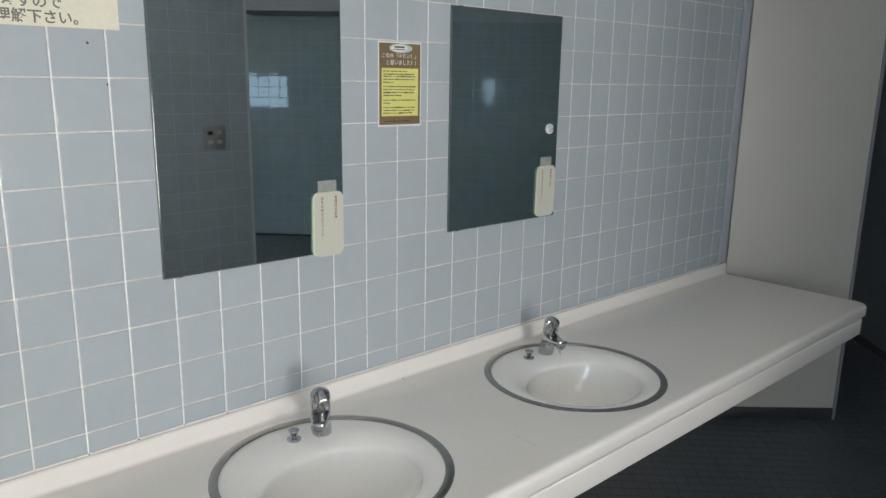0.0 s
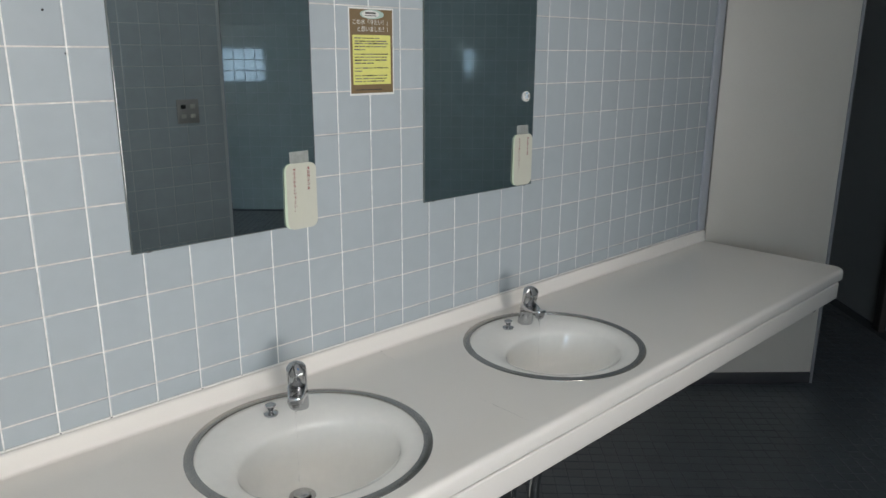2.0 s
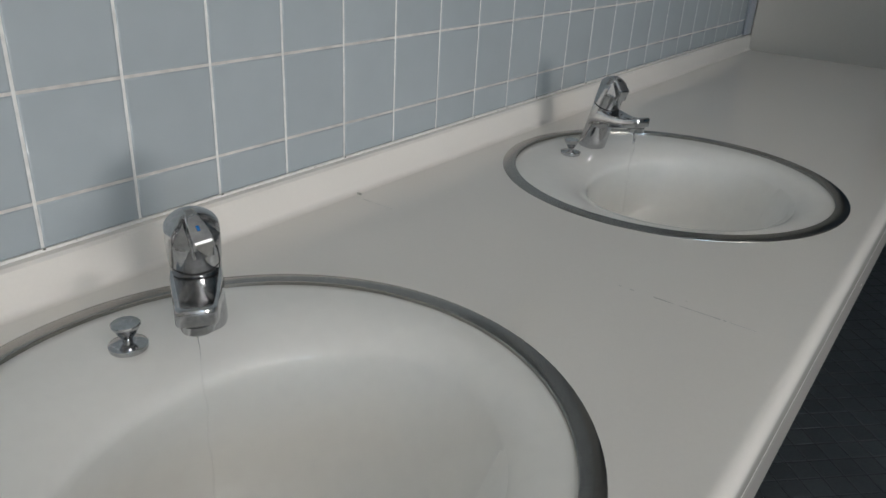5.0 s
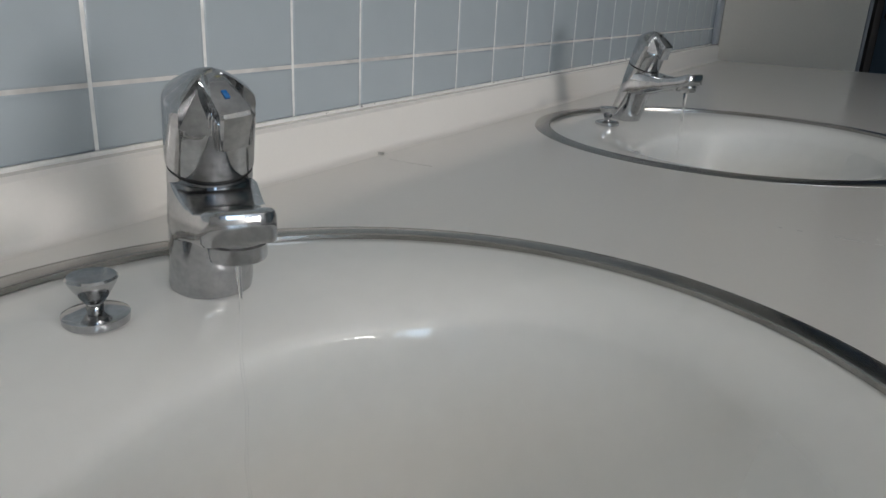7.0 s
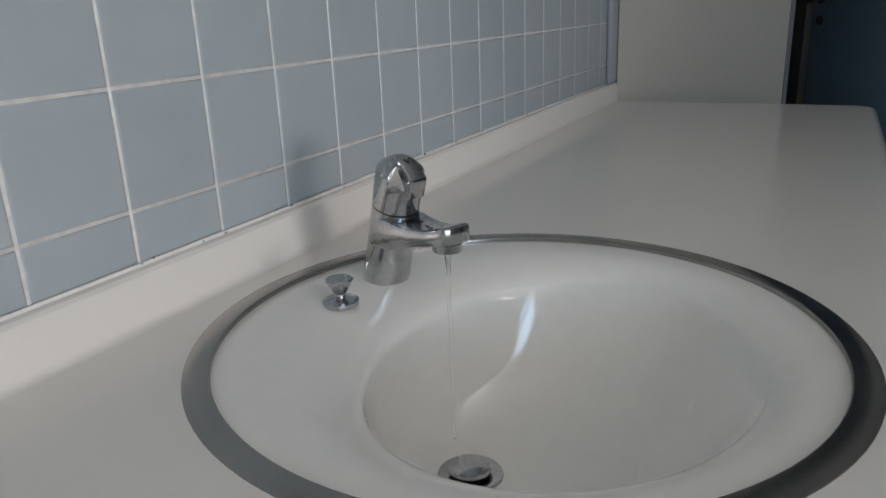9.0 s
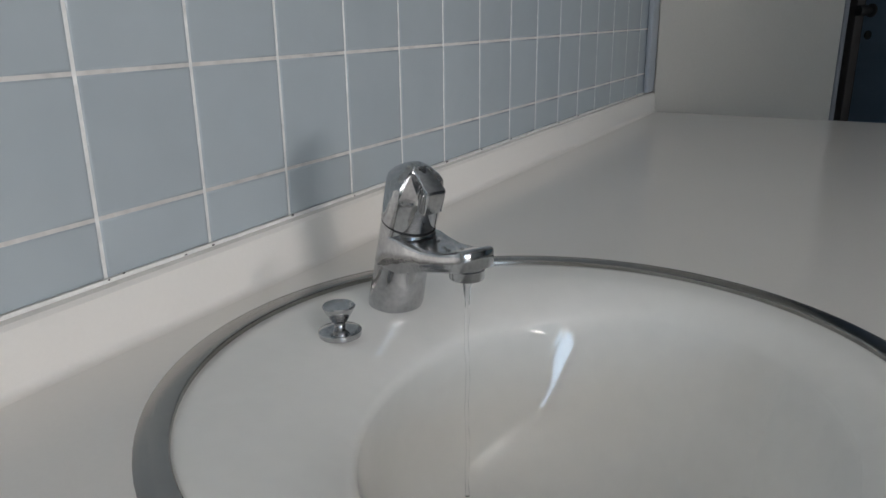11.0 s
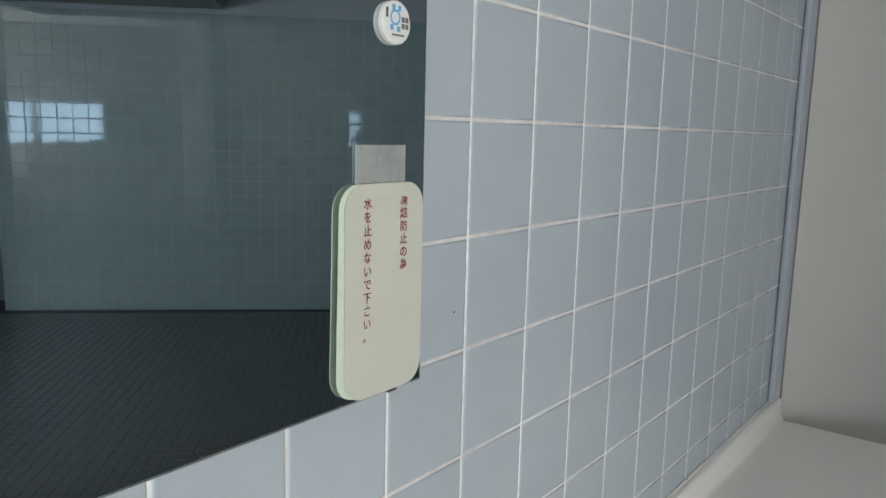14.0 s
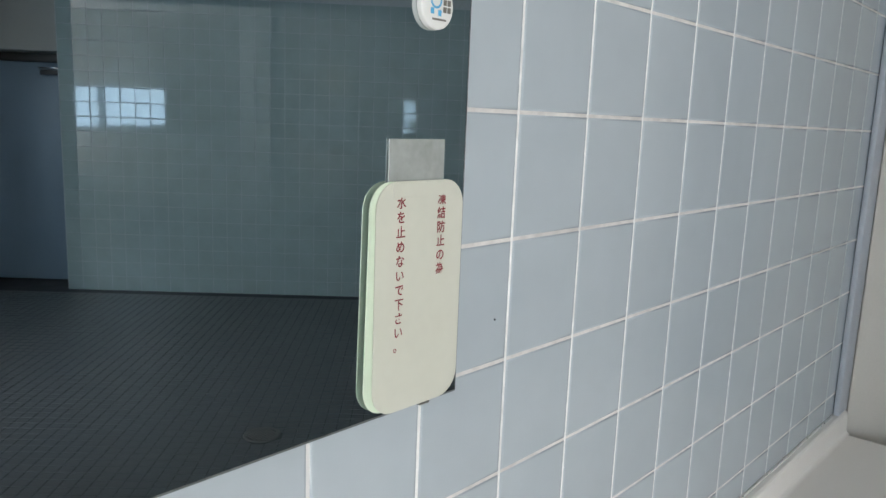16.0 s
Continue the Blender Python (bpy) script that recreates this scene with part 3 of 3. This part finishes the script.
    for a, b in zip(secs, secs[1:]):
        for i in range(6):
            grip.faces.new((a[i], a[(i + 1) % 6], b[(i + 1) % 6], b[i]))
    grip.faces.new(secs[0])
    grip.faces.new(secs[-1])
    grip.transform(spin)
    part("lever", grip, M_CHROME, handle)
    for side in (-1, 1):
        for k in range(4):
            ry = -0.0256 + 0.0029 * k
            rib = tube([(side * 0.0080, ry, 0.0998), (side * 0.0083, ry, 0.1140), (side * 0.0081, ry, 0.1172 + 0.0009 * k)], 0.0010, 8)
            rib.transform(spin)
            part("rib", rib, M_CHROME, handle)
    slant = spin @ pose(0, -0.0165, 0.1235, 20)
    if cold:
        mark = box(-0.0013, 0.0013, -0.0024, 0.0024, -0.0003, 0.0004, 0.0002)
        mark.transform(slant)
        part("temperature_mark", mark, M_BLUE, handle, "small blue mark")
    else:
        for side in (-1, 1):
            mark = box(-0.0005, 0.0005, -0.0028, 0.0028, -0.0003, 0.0004, 0.0001)
            mark.transform(spin @ pose(side * 0.0014, -0.0075, 0.12695, 18, 0, side * -27))
            part("temperature_mark", mark, M_DARKTRIM, handle, "dark arrow mark")
    # spout: a collar round the barrel drawn out to a blunt, raised nose, scooped on top
    sp = bmesh.new()
    nose, half = -0.1185, 0.0160
    turns = [radians(a) for a in range(-100, 101, 10)]
    right = [(0.0214, -0.040), (0.0205, -0.052), (0.0190, -0.070), (half + 0.0010, -0.092), (half, nose + 0.009), (half - 0.0012, nose + 0.0036), (half - 0.0042, nose + 0.0008), (0.006, nose)]
    right = right + [(-px, py) for px, py in right[::-1]]

    def reach(py):
        return min(1.0, max(0.0, (-0.040 - py) / 0.0785))

    levels = []
    for top, inset, off in ((0, 0.0030, 0.0), (0, 0.0008, 0.0005), (0, 0.0, 0.0020), (1, 0.0, -0.0034), (1, 0.0007, -0.0012), (1, 0.0026, -0.0002), (1, 0.0060, -0.0004)):
        loop = []
        for a in turns:
            z = (0.066 if top else 0.0375) + off
            r = (0.0213 if top else 0.0223) - inset * 0.6
            loop.append(sp.verts.new((r * math.sin(a), -z * slope + r * math.cos(a), z)))
        for px, py in right:
            u = reach(py)
            z = (np.interp(u, (0, 0.25, 0.5, 0.75, 0.92, 1), (0.0665, 0.0640, 0.0645, 0.0685, 0.0728, 0.0735)) if top else 0.0375 + 0.0210 * u ** 0.85) + off
            d = Vector((px, py - max(py, nose + 0.02)))
            q = d.normalized() * min(inset, d.length * 0.9)
            loop.append(sp.verts.new((px - q.x, py - q.y, z)))
        levels.append(loop)
    for a, b in zip(levels, levels[1:]):
        for i in range(len(a)):
            j = (i + 1) % len(a)
            sp.faces.new((a[i], a[j], b[j], b[i]))
    bmesh.ops.triangulate(sp, faces=[sp.faces.new(levels[0][::-1]), sp.faces.new(levels[-1])])
    spout = part("spout", sp, M_CHROME, t)
    spout.data.set_sharp_from_angle(angle=radians(38))
    part("aerator", lathe([(0, 0.0500), (0.0085, 0.0496), (0.0112, 0.0488), (0.0124, 0.0492), (0.0128, 0.0504), (0.0128, 0.0560), (0.0118, 0.0568), (0.0118, 0.061), (0, 0.061)], 36, pose(0, -0.1030, 0)), M_CHROME, t, "chrome outlet ring")
    if not cold:                           # drops standing on the wet spout
        rd = random.Random(6)
        for k in range(9):
            py, px, r = -0.058 - 0.0055 * k, rd.uniform(-0.009, 0.009), rd.uniform(0.0010, 0.0021)
            z = float(np.interp(reach(py), (0, 0.25, 0.5, 0.75, 0.92, 1), (0.0665, 0.0640, 0.0645, 0.0685, 0.0728, 0.0735))) - 0.0003
            part("water_drop", lathe([(r * 1.1, -0.0002), (r, r * 0.22), (r * 0.8, r * 0.45), (r * 0.45, r * 0.62), (0, r * 0.68)], 14, pose(px, py, z)), M_WATER, spout, "clear standing drop")
    return tagged(t, "chrome single-lever basin tap with trickling water", "tap", "basin taps")


TAPS = [(-0.2340, -0.1385, -36, 19, True), (0.5675, -0.1375, -27, 3, False), (-1.044, -0.139, -32, 0, True)]
for place in TAPS:
    tap(*place)


def stream(x, y, turn, size):
    """A trickle that leaves the outlet as a small sheet and draws together into a wavering thread."""
    bm = bmesh.new()
    rings = []
    n = 12
    out = Matrix.Rotation(radians(turn), 4, "Z") @ Vector((0, -0.1030, 0))
    for k in range(40):
        u = k / 39
        z = TOP + 0.0465 - 0.180 * u
        r = size * (0.0011 + 0.0024 * math.exp(-u * 14) + 0.00022 * math.sin(u * 46))
        flat = 0.55 + 0.45 * min(1.0, u * 6)
        sx = 0.0010 * math.sin(u * 19) * min(1.0, u * 5)
        rings.append([bm.verts.new((x + out.x + sx + r * math.cos(2 * math.pi * i / n), y + out.y + r * flat * math.sin(2 * math.pi * i / n), z)) for i in range(n)])
    for a, b in zip(rings, rings[1:]):
        for i in range(n):
            bm.faces.new((a[i], a[(i + 1) % n], b[(i + 1) % n], b[i]))
    bm.faces.new(rings[0])
    bm.faces.new(rings[-1])
    s = tagged(part("water_stream", bm, M_WATER), "thin clear trickle of water from the tap", "water", "water streams")
    s.visible_shadow = False
    return s


for (x, y, turn, _, _), size in zip(TAPS[:2], (0.62, 1.35)):
    stream(x, y, turn, size)


def pull_knob(x, y):
    k = root("stopper_knob", x, y, TOP - 0.0012)
    part("base", lathe([(0, -0.003), (0.0160, -0.003), (0.0164, 0), (0.0164, 0.0012), (0.014, 0.0024), (0.006, 0.0036), (0, 0.0036)], 32), M_CHROME, k)
    part("stem", lathe([(0, 0.003), (0.0042, 0.003), (0.0042, 0.009), (0, 0.009)], 20), M_CHROME, k)
    part("head", lathe([(0, 0.0075), (0.0048, 0.0075), (0.0070, 0.0105), (0.0118, 0.0185), (0.0125, 0.0205), (0.0116, 0.0216), (0, 0.0222)], 32), M_CHROME, k)
    return tagged(k, "small chrome pull knob for the basin stopper", "knob", "stopper knobs")


first_knob = pull_knob(-0.3025, -0.1295)
for kx in (0.4925, -1.118):
    copy_thing(first_knob, pose(kx, -0.1355, TOP - 0.0012))

# ---- mirrors ----


def mirror(x0, x1, z0, z1):
    m = root("wall_mirror", (x0 + x1) / 2, 0, z0)
    w, h = (x1 - x0) / 2, z1 - z0
    part("glass", box(-w, w, -0.0055, -0.0005, 0, h, 0.0008, 1), M_MIRROR_EDGE, m, "dark glass edge")
    bm = bmesh.new()
    a = w - 0.0021
    bm.faces.new([bm.verts.new(c) for c in ((-a, -0.0058, 0.0021), (a, -0.0058, 0.0021), (a, -0.0058, h - 0.0021), (-a, -0.0058, h - 0.0021))])
    part("silvering", bm, M_MIRROR, m)
    bm = bmesh.new()                       # ground edge round the silvering
    rings = [[bm.verts.new((sx * (w - o), y, h / 2 + sz * (h / 2 - o))) for sx, sz in ((-1, -1), (1, -1), (1, 1), (-1, 1))] for o, y in ((0.0022, -0.0059), (0.0010, -0.0056))]
    for i in range(4):
        bm.faces.new((rings[0][i], rings[1][i], rings[1][(i + 1) % 4], rings[0][(i + 1) % 4]))
    part("ground_edge", bm, M_GLASSRIM, m, "bright ground glass edge", False)
    for cx in (-w + 0.035, w - 0.035):
        for cz, s in ((0, 1), (h, -1)):
            part("clip", box(cx - 0.005, cx + 0.005, -0.0068, -0.0005, cz - 0.0008 if s > 0 else cz - 0.003, cz + 0.003 if s > 0 else cz + 0.0008, 0.0004), M_STEEL, m, "small chrome mirror clip")
    return tagged(m, "frameless rectangular mirror clipped to the tiled wall", "mirror", "wall mirrors")


mirror(-0.525, -0.074, 1.0715, 1.678)
mirror(0.276, 0.7325, 1.0715, 1.678)

# ---- cards on the mirrors ----


def rounded(w, h, r, n=6, y=0.0):
    pts = []
    for cx, cz, a0 in ((w - r, -h + r, -90), (w - r, h - r, 0), (-w + r, h - r, 90), (-w + r, -h + r, 180)):
        for i in range(n + 1):
            a = radians(a0 + 90 * i / n)
            pts.append((cx + r * math.cos(a), y, cz + r * math.sin(a)))
    return pts


def sheet(pts, t):
    bm = bmesh.new()
    f = bm.faces.new([bm.verts.new(p) for p in pts])
    e = bmesh.ops.extrude_face_region(bm, geom=[f])
    bmesh.ops.translate(bm, vec=(0, t, 0), verts=[v for v in e["geom"] if isinstance(v, bmesh.types.BMVert)])
    return bm


def card(x, z, turn=0.0):
    c = root("notice_card", x, -0.0062, z)
    c.rotation_euler = (0, radians(turn), 0)
    back = sheet(rounded(0.0427, 0.0775, 0.018), 0.0008)
    back.transform(pose(-0.0008, -0.0022, 0.0004, 0, 1.2, 1.5))
    part("backing", back, M_CARDBACK, c, "pale green backing card")
    front = sheet(rounded(0.0412, 0.0785, 0.018), 0.0006)
    front.transform(pose(0.0032, -0.0045, 0))
    part("front_sheet", front, M_CARD, c, "cream laminated front sheet")
    for body, cx, cz, size in (("凍結防止の為", 0.0222, 0.0652, 0.0086), ("水を止めないで下さい。", -0.0162, 0.0645, 0.0086)):
        for i, ch in enumerate(body):
            me = letters(ch, size, M_RED, "letter", "CENTER", 0.00014)
            o = part("letter", me, None, c)
            o.location = (cx, -0.0048, cz - 0.0097 * i - 0.003)
    tape = box(-0.025, 0.027, -0.0012, -0.0002, 0.072, 0.1055, 0.0002, 1)
    part("tape", tape, M_TAPE, c, "strip of cloudy adhesive tape")
    part("tape", box(-0.024, 0.026, -0.0050, -0.0046, 0.068, 0.0775, 0.0001, 1), M_CARD, c)
    return tagged(c, "cream rounded card with dark red vertical writing taped to the mirror", "notice", "notice cards")


first_card = card(0.681, 1.1535)
copy_thing(first_card, pose(-0.121, -0.0062, 1.1428))

# round badge on the second mirror
badge = tagged(root("round_badge", 0.693, -0.006, 1.3445), "round white badge with blue print on the mirror", "badge")
part("disc", lathe([(0, 0), (0.0172, 0), (0.0175, 0.001), (0.0172, 0.008), (0.016, 0.0092), (0, 0.0094)], 40, pose(0, 0, 0, 90)), M_WHITE, badge)
part("print", lathe([(0.0045, 0.0096), (0.0062, 0.0097), (0.0062, 0.0098), (0.0045, 0.0098)], 24, pose(-0.002, 0, 0.004, 90)), M_CYAN, badge, "blue ring print")
for bx, bz in ((-0.006, -0.004), (0.002, -0.005), (-0.004, 0.012), (0.003, 0.0115)):
    part("print", box(bx - 0.0018, bx + 0.0018, -0.0099, -0.0095, bz - 0.0022, bz + 0.0022, 0.0004, 1), M_CYAN, badge, "blue printed shape")
for bx, bz in ((0.0075, 0.003), (0.012, 0.003), (0.0075, -0.0022), (0.012, -0.0022)):
    part("print", box(bx - 0.0019, bx + 0.0019, -0.0099, -0.0095, bz - 0.0021, bz + 0.0021, 0.0002, 1), M_GREYINK, badge, "small grey printed square")
part("print", box(-0.013, -0.0105, -0.0099, -0.0095, 0.003, 0.011, 0.0002, 1), M_INK, badge, "black printed bar")
part("print", box(-0.006, 0.009, -0.0099, -0.0095, -0.0105, -0.009, 0.0002, 1), M_GREYINK, badge, "grey printed bar")

badge.scale = (0.87, 0.48, 0.87)

# ---- poster between the mirrors ----
poster = tagged(root("poster", 0.107, -0.0008, 1.473), "small brown poster with yellow text field on the tiles", "poster")
part("sheet", box(-0.0695, 0.0695, -0.0006, 0, -0.104, 0.104), M_WHITE, poster, "clear-edged laminated sheet")
part("printed_field", box(-0.066, 0.066, -0.0010, -0.0006, -0.099, 0.1), M_BROWN, poster, "brown printed field")
part("text_field", box(-0.059, 0.059, -0.0014, -0.0010, -0.078, 0.040), M_YELLOW, poster, "yellow text field")
oval = lathe([(0, 0), (0.037, 0), (0.037, 0.0004), (0, 0.0004)], 40, Matrix.Diagonal((1, 1, 0.30, 1)) @ pose(0, 0, 0, 90))
part("oval", oval, M_TEAL, poster, "pale teal oval behind the heading field").location = (0.002, -0.0011, 0.0885)
oval = lathe([(0, 0), (0.027, 0), (0.027, 0.0003), (0, 0.0003)], 40, Matrix.Diagonal((1, 1, 0.34, 1)) @ pose(0, 0, 0, 90))
part("oval", oval, M_WHITE, poster, "white oval heading field").location = (-0.003, -0.0016, 0.0885)
for bx, bz, w, h in ((-0.003, 0.0912, 0.016, 0.0018), (-0.003, 0.0852, 0.018, 0.0008)):
    part("text_bar", box(bx - w, bx + w, -0.0022, -0.0019, bz - h, bz + h), M_INK, poster)
for body, cx, cz in (("この水「冷たい！」", 0.0, 0.0655), ("と思いました？！", 0.007, 0.0490)):
    o = part("headline", letters(body, 0.0132, M_WHITE, "headline", "CENTER", 0.00012), None, poster, "white printed headline")
    o.location = (cx, -0.0014, cz)
rnd = random.Random(4)
z = 0.0325
for w, gap in ((0.078, 0.0072), (0.100, 0.0056), (0.104, 0.0072), (0.100, 0.0072), (0.036, 0.0105), (0.104, 0.0072), (0.100, 0.0072), (0.104, 0.0072), (0.058, 0.0115), (0.104, 0.0072), (0.022, 0.0110), (0.102, 0.0072), (0.104, 0.0066), (0.092, 0.007)):
    x = -0.0545 + rnd.uniform(0, 0.002)
    end = -0.0545 + w
    while x < end - 0.004:
        run = min(rnd.uniform(0.008, 0.024), end - x)
        h = rnd.choice((0.0009, 0.0012, 0.0015))
        part("text_bar", box(x, x + run, -0.0017, -0.0014, z - h, z + h), rnd.choice((M_INK, M_GREYINK, M_GREYINK)), poster)
        x += run + rnd.uniform(0.0012, 0.003)
    z -= gap
part("text_bar", box(-0.052, 0.03, -0.0014, -0.0011, -0.0915, -0.0895), M_JAMB, poster)

# ---- paper notice high on the wall ----
notice = tagged(root("paper_notice", -0.863, -0.0008, 1.748), "cream paper notice with grey Japanese lettering on the tiles", "notice")
paper = box(-0.295, 0.2895, -0.0006, 0, -0.180, 0.25)
part("sheet", paper, M_PAPER, notice)
for body, px, pz in (("いますので", 0.193, -0.1465), ("ご理解下さい。", 0.233, -0.1725)):
    o = part("lettering", letters(body, 0.0250, M_GREYINK, "lettering", "RIGHT", 0.0005), None, notice, "grey brushed lettering")
    o.matrix_local = pose(px, -0.0009, pz)

# ---- switch on the screen wall ----
switch = tagged(root("light_switch", 0.625, -2.179, 1.116), "steel plate with four ivory switches on the screen wall", "switch")
part("plate", box(-0.058, 0.058, 0, 0.006, 0, 0.12, 0.002), M_PLATE, switch)
for sx in (-0.026, 0.024):
    for sz in (0.036, 0.084):
        part("rocker", box(sx - 0.013, sx + 0.013, 0.006, 0.011, sz - 0.01, sz + 0.01, 0.002), M_BLACK if (sx < 0 and sz > 0.05) else M_SWITCH, switch)

# ---- floor drain ----
fd = tagged(root("floor_drain", 1.92, -2.05, 0), "round dark floor drain with slotted grate", "drain")
part("ring", lathe([(0.062, 0), (0.062, 0.004), (0.07, 0.004), (0.074, 0.0)], 36), M_GRATE, fd)
# black disc paints the dark of the pit, the floor is closed below
part("pit_shade", lathe([(0, 0.0002), (0.0622, 0.0002), (0.0622, 0.0008), (0, 0.0008)], 36), M_BLACK, fd, "black disc for the shade under the grate")
for i in range(9):
    x = -0.048 + 0.012 * i
    l = math.sqrt(0.062 ** 2 - x * x)
    part("slat", box(x - 0.003, x + 0.003, -l, l, 0.0009, 0.0038), M_GRATE, fd)

# ---- specks on the tiles ----
for x, z, r in ((-0.633, 1.543, 0.0024), (-0.6035, 1.468, 0.0019), (0.782, 1.117, 0.0010)):
    tagged(part("wall_speck", lathe([(0, 0.001), (r * 0.7, 0.0008), (r, 0)], 10, pose(x, -0.0002, z, 90)), M_DIRT), "tiny dark speck on a wall tile", "speck", "specks")

# ---- wall tiles, one by one ----
J = 0.0025
full = tile_mesh("tile", TILE - J, TILE - J, 0.009, 0.0016, M_TILE)
low = tile_mesh("tile_low", TILE - J, ROW - SPLASH - J / 2 - 0.001, 0.009, 0.0016, M_TILE)
rnd = random.Random(11)
spare = []
for r in range(-1, 16):
    for k in range(-18, 19):
        x = k * TILE + TILE / 2
        if r < 0:
            me, z = low, (ROW + SPLASH + 0.001 - J / 2) / 2
        else:
            me, z = full, ROW + r * TILE + TILE / 2
        if x > 1.9:
            continue
        behind = (-0.5 < x < -0.1 or 0.3 < x < 0.7) and 3 <= r <= 8
        place = pose(x, 0.009, z, rnd.uniform(-0.07, 0.07), 0, rnd.uniform(-0.07, 0.07))
        if -0.9 < x and r <= 9 and not behind:
            o = new("tile", me)
            o.matrix_world = place
            o.parent = wall_north
        else:
            spare.append((me, place))


def joined(name, pieces, material, parent, label):
    bm = bmesh.new()
    for me, place in pieces:
        start = len(bm.verts)
        bm.from_mesh(me)
        bm.verts.ensure_lookup_table()
        for v in bm.verts[start:]:
            v.co = place @ v.co
    me = bpy.data.meshes.new(name)
    bm.to_mesh(me)
    bm.free()
    me.materials.append(material)
    o = new(name, me)
    o.parent = parent
    return tagged(o, label, kind="stuff")


def tile_field(name, p, q, z0, z1, material, parent, label, seed, size=TILE):
    """A field of tiles on the left-hand face of the wall from p to q."""
    d = (Vector(q) - Vector(p)).normalized()
    length = (Vector(q) - Vector(p)).length
    ang = math.degrees(math.atan2(d.y, d.x))
    me = tile_mesh("field_tile", size - J, size - J, 0.008, 0.0016, material)
    rn = random.Random(seed)
    vs, fs = [], []
    base = np.empty(len(me.vertices) * 3)
    me.vertices.foreach_get("co", base)
    base = base.reshape(-1, 3)
    polys = [tuple(f.vertices) for f in me.polygons]
    for j in range(int((z1 - z0) / size)):
        for i in range(int(length / size)):
            m = pose(p[0] + d.x * (i + 0.5) * size, p[1] + d.y * (i + 0.5) * size, z0 + (j + 0.5) * size, rn.uniform(-0.12, 0.12), 0, ang + 180 + rn.uniform(-0.12, 0.12))
            n = len(vs)
            vs += [tuple(m @ Vector(c)) for c in base]
            fs += [tuple(n + v for v in f) for f in polys]
    out = bpy.data.meshes.new(name)
    out.from_pydata(vs, [], fs)
    out.materials.append(material)
    o = new(name, out)
    o.parent = parent
    return tagged(o, label, kind="stuff")


joined("wall_tiles", spare, M_TILE, wall_north, "pale blue-grey glazed wall tiles")
tile_field("screen_tiles", (0.222, -2.1945), (0.823, -2.1945), 0.0, 2.4, M_TILE_SCREEN, wall_screen, "blue-grey glazed tiles", 3)
tile_field("far_tiles", (2.307, -4.993), (4.705, -2.595), 0.0, 2.0, M_TILE_FAR_SHADED, wall_far, "blue-grey glazed tiles with shade in their colour", 5)

# ---- floor mosaic, laid slantwise ----
S = 0.052


def floor_tile_mesh():
    bm = bmesh.new()
    loops = []
    for inset, z in ((0, -0.004), (0, -0.0008), (0.0009, 0.0)):
        a = (S - 0.0034) / 2 - inset
        loops.append([bm.verts.new(c) for c in ((-a, -a, z), (a, -a, z), (a, a, z), (-a, a, z))])
    for l0, l1 in zip(loops, loops[1:]):
        for i in range(4):
            bm.faces.new((l0[i], l0[(i + 1) % 4], l1[(i + 1) % 4], l1[i]))
    bm.faces.new(loops[-1])
    return mesh_of(bm, "floor_tile", M_FLOORTILE, False)


ft = floor_tile_mesh()
base = [v.co.copy() for v in ft.vertices]
polys = [tuple(f.vertices) for f in ft.polygons]
vs, fs = [], []
count = 0
c45 = math.sqrt(0.5)
rn = random.Random(21)
turn45 = Matrix.Rotation(radians(45), 4, "Z")
for i in range(-110, 110):
    for j in range(-110, 110):
        x, y = (i - j) * S * c45 + 1.0, (i + j) * S * c45 - 1.2
        if not (-1.75 < x < 4.6 and -5.6 < y < -0.02) or x - y > 7.2 or x + y < -5.9 or (y < -4.28 and x < 0.78 - 0.72 * (y + 4.3)):
            continue
        if x - y > 3.6 and x + y > 2.0:
            continue
        gap = math.hypot(x - 1.92, y + 2.05)
        if gap < 0.06:
            continue
        near = 0.35 < x < 1.35 and -0.85 < y < -0.1
        m = Matrix.Translation((x, y, rn.uniform(-0.0006, 0.0003))) @ turn45
        if near and count < 300:
            count += 1
            o = new("floor_tile", ft)
            o.matrix_world = m
            o.parent = floor
        else:
            n = len(vs)
            for c in base:
                c = m @ c
                if gap < 0.12:                 # tiles cut to the round drain
                    off = Vector((c.x - 1.92, c.y + 2.05))
                    if off.length < 0.0765:
                        off *= 0.0765 / off.length
                        c.x, c.y = 1.92 + off.x, -2.05 + off.y
                vs.append(tuple(c))
            fs += [tuple(n + v for v in f) for f in polys]
mosaic = bpy.data.meshes.new("floor_mosaic")
mosaic.from_pydata(vs, [], fs)
mosaic.materials.append(M_FLOORTILE)
o = new("floor_mosaic", mosaic)
o.parent = floor
tagged(o, "dark slate mosaic tiles laid slantwise", kind="stuff")
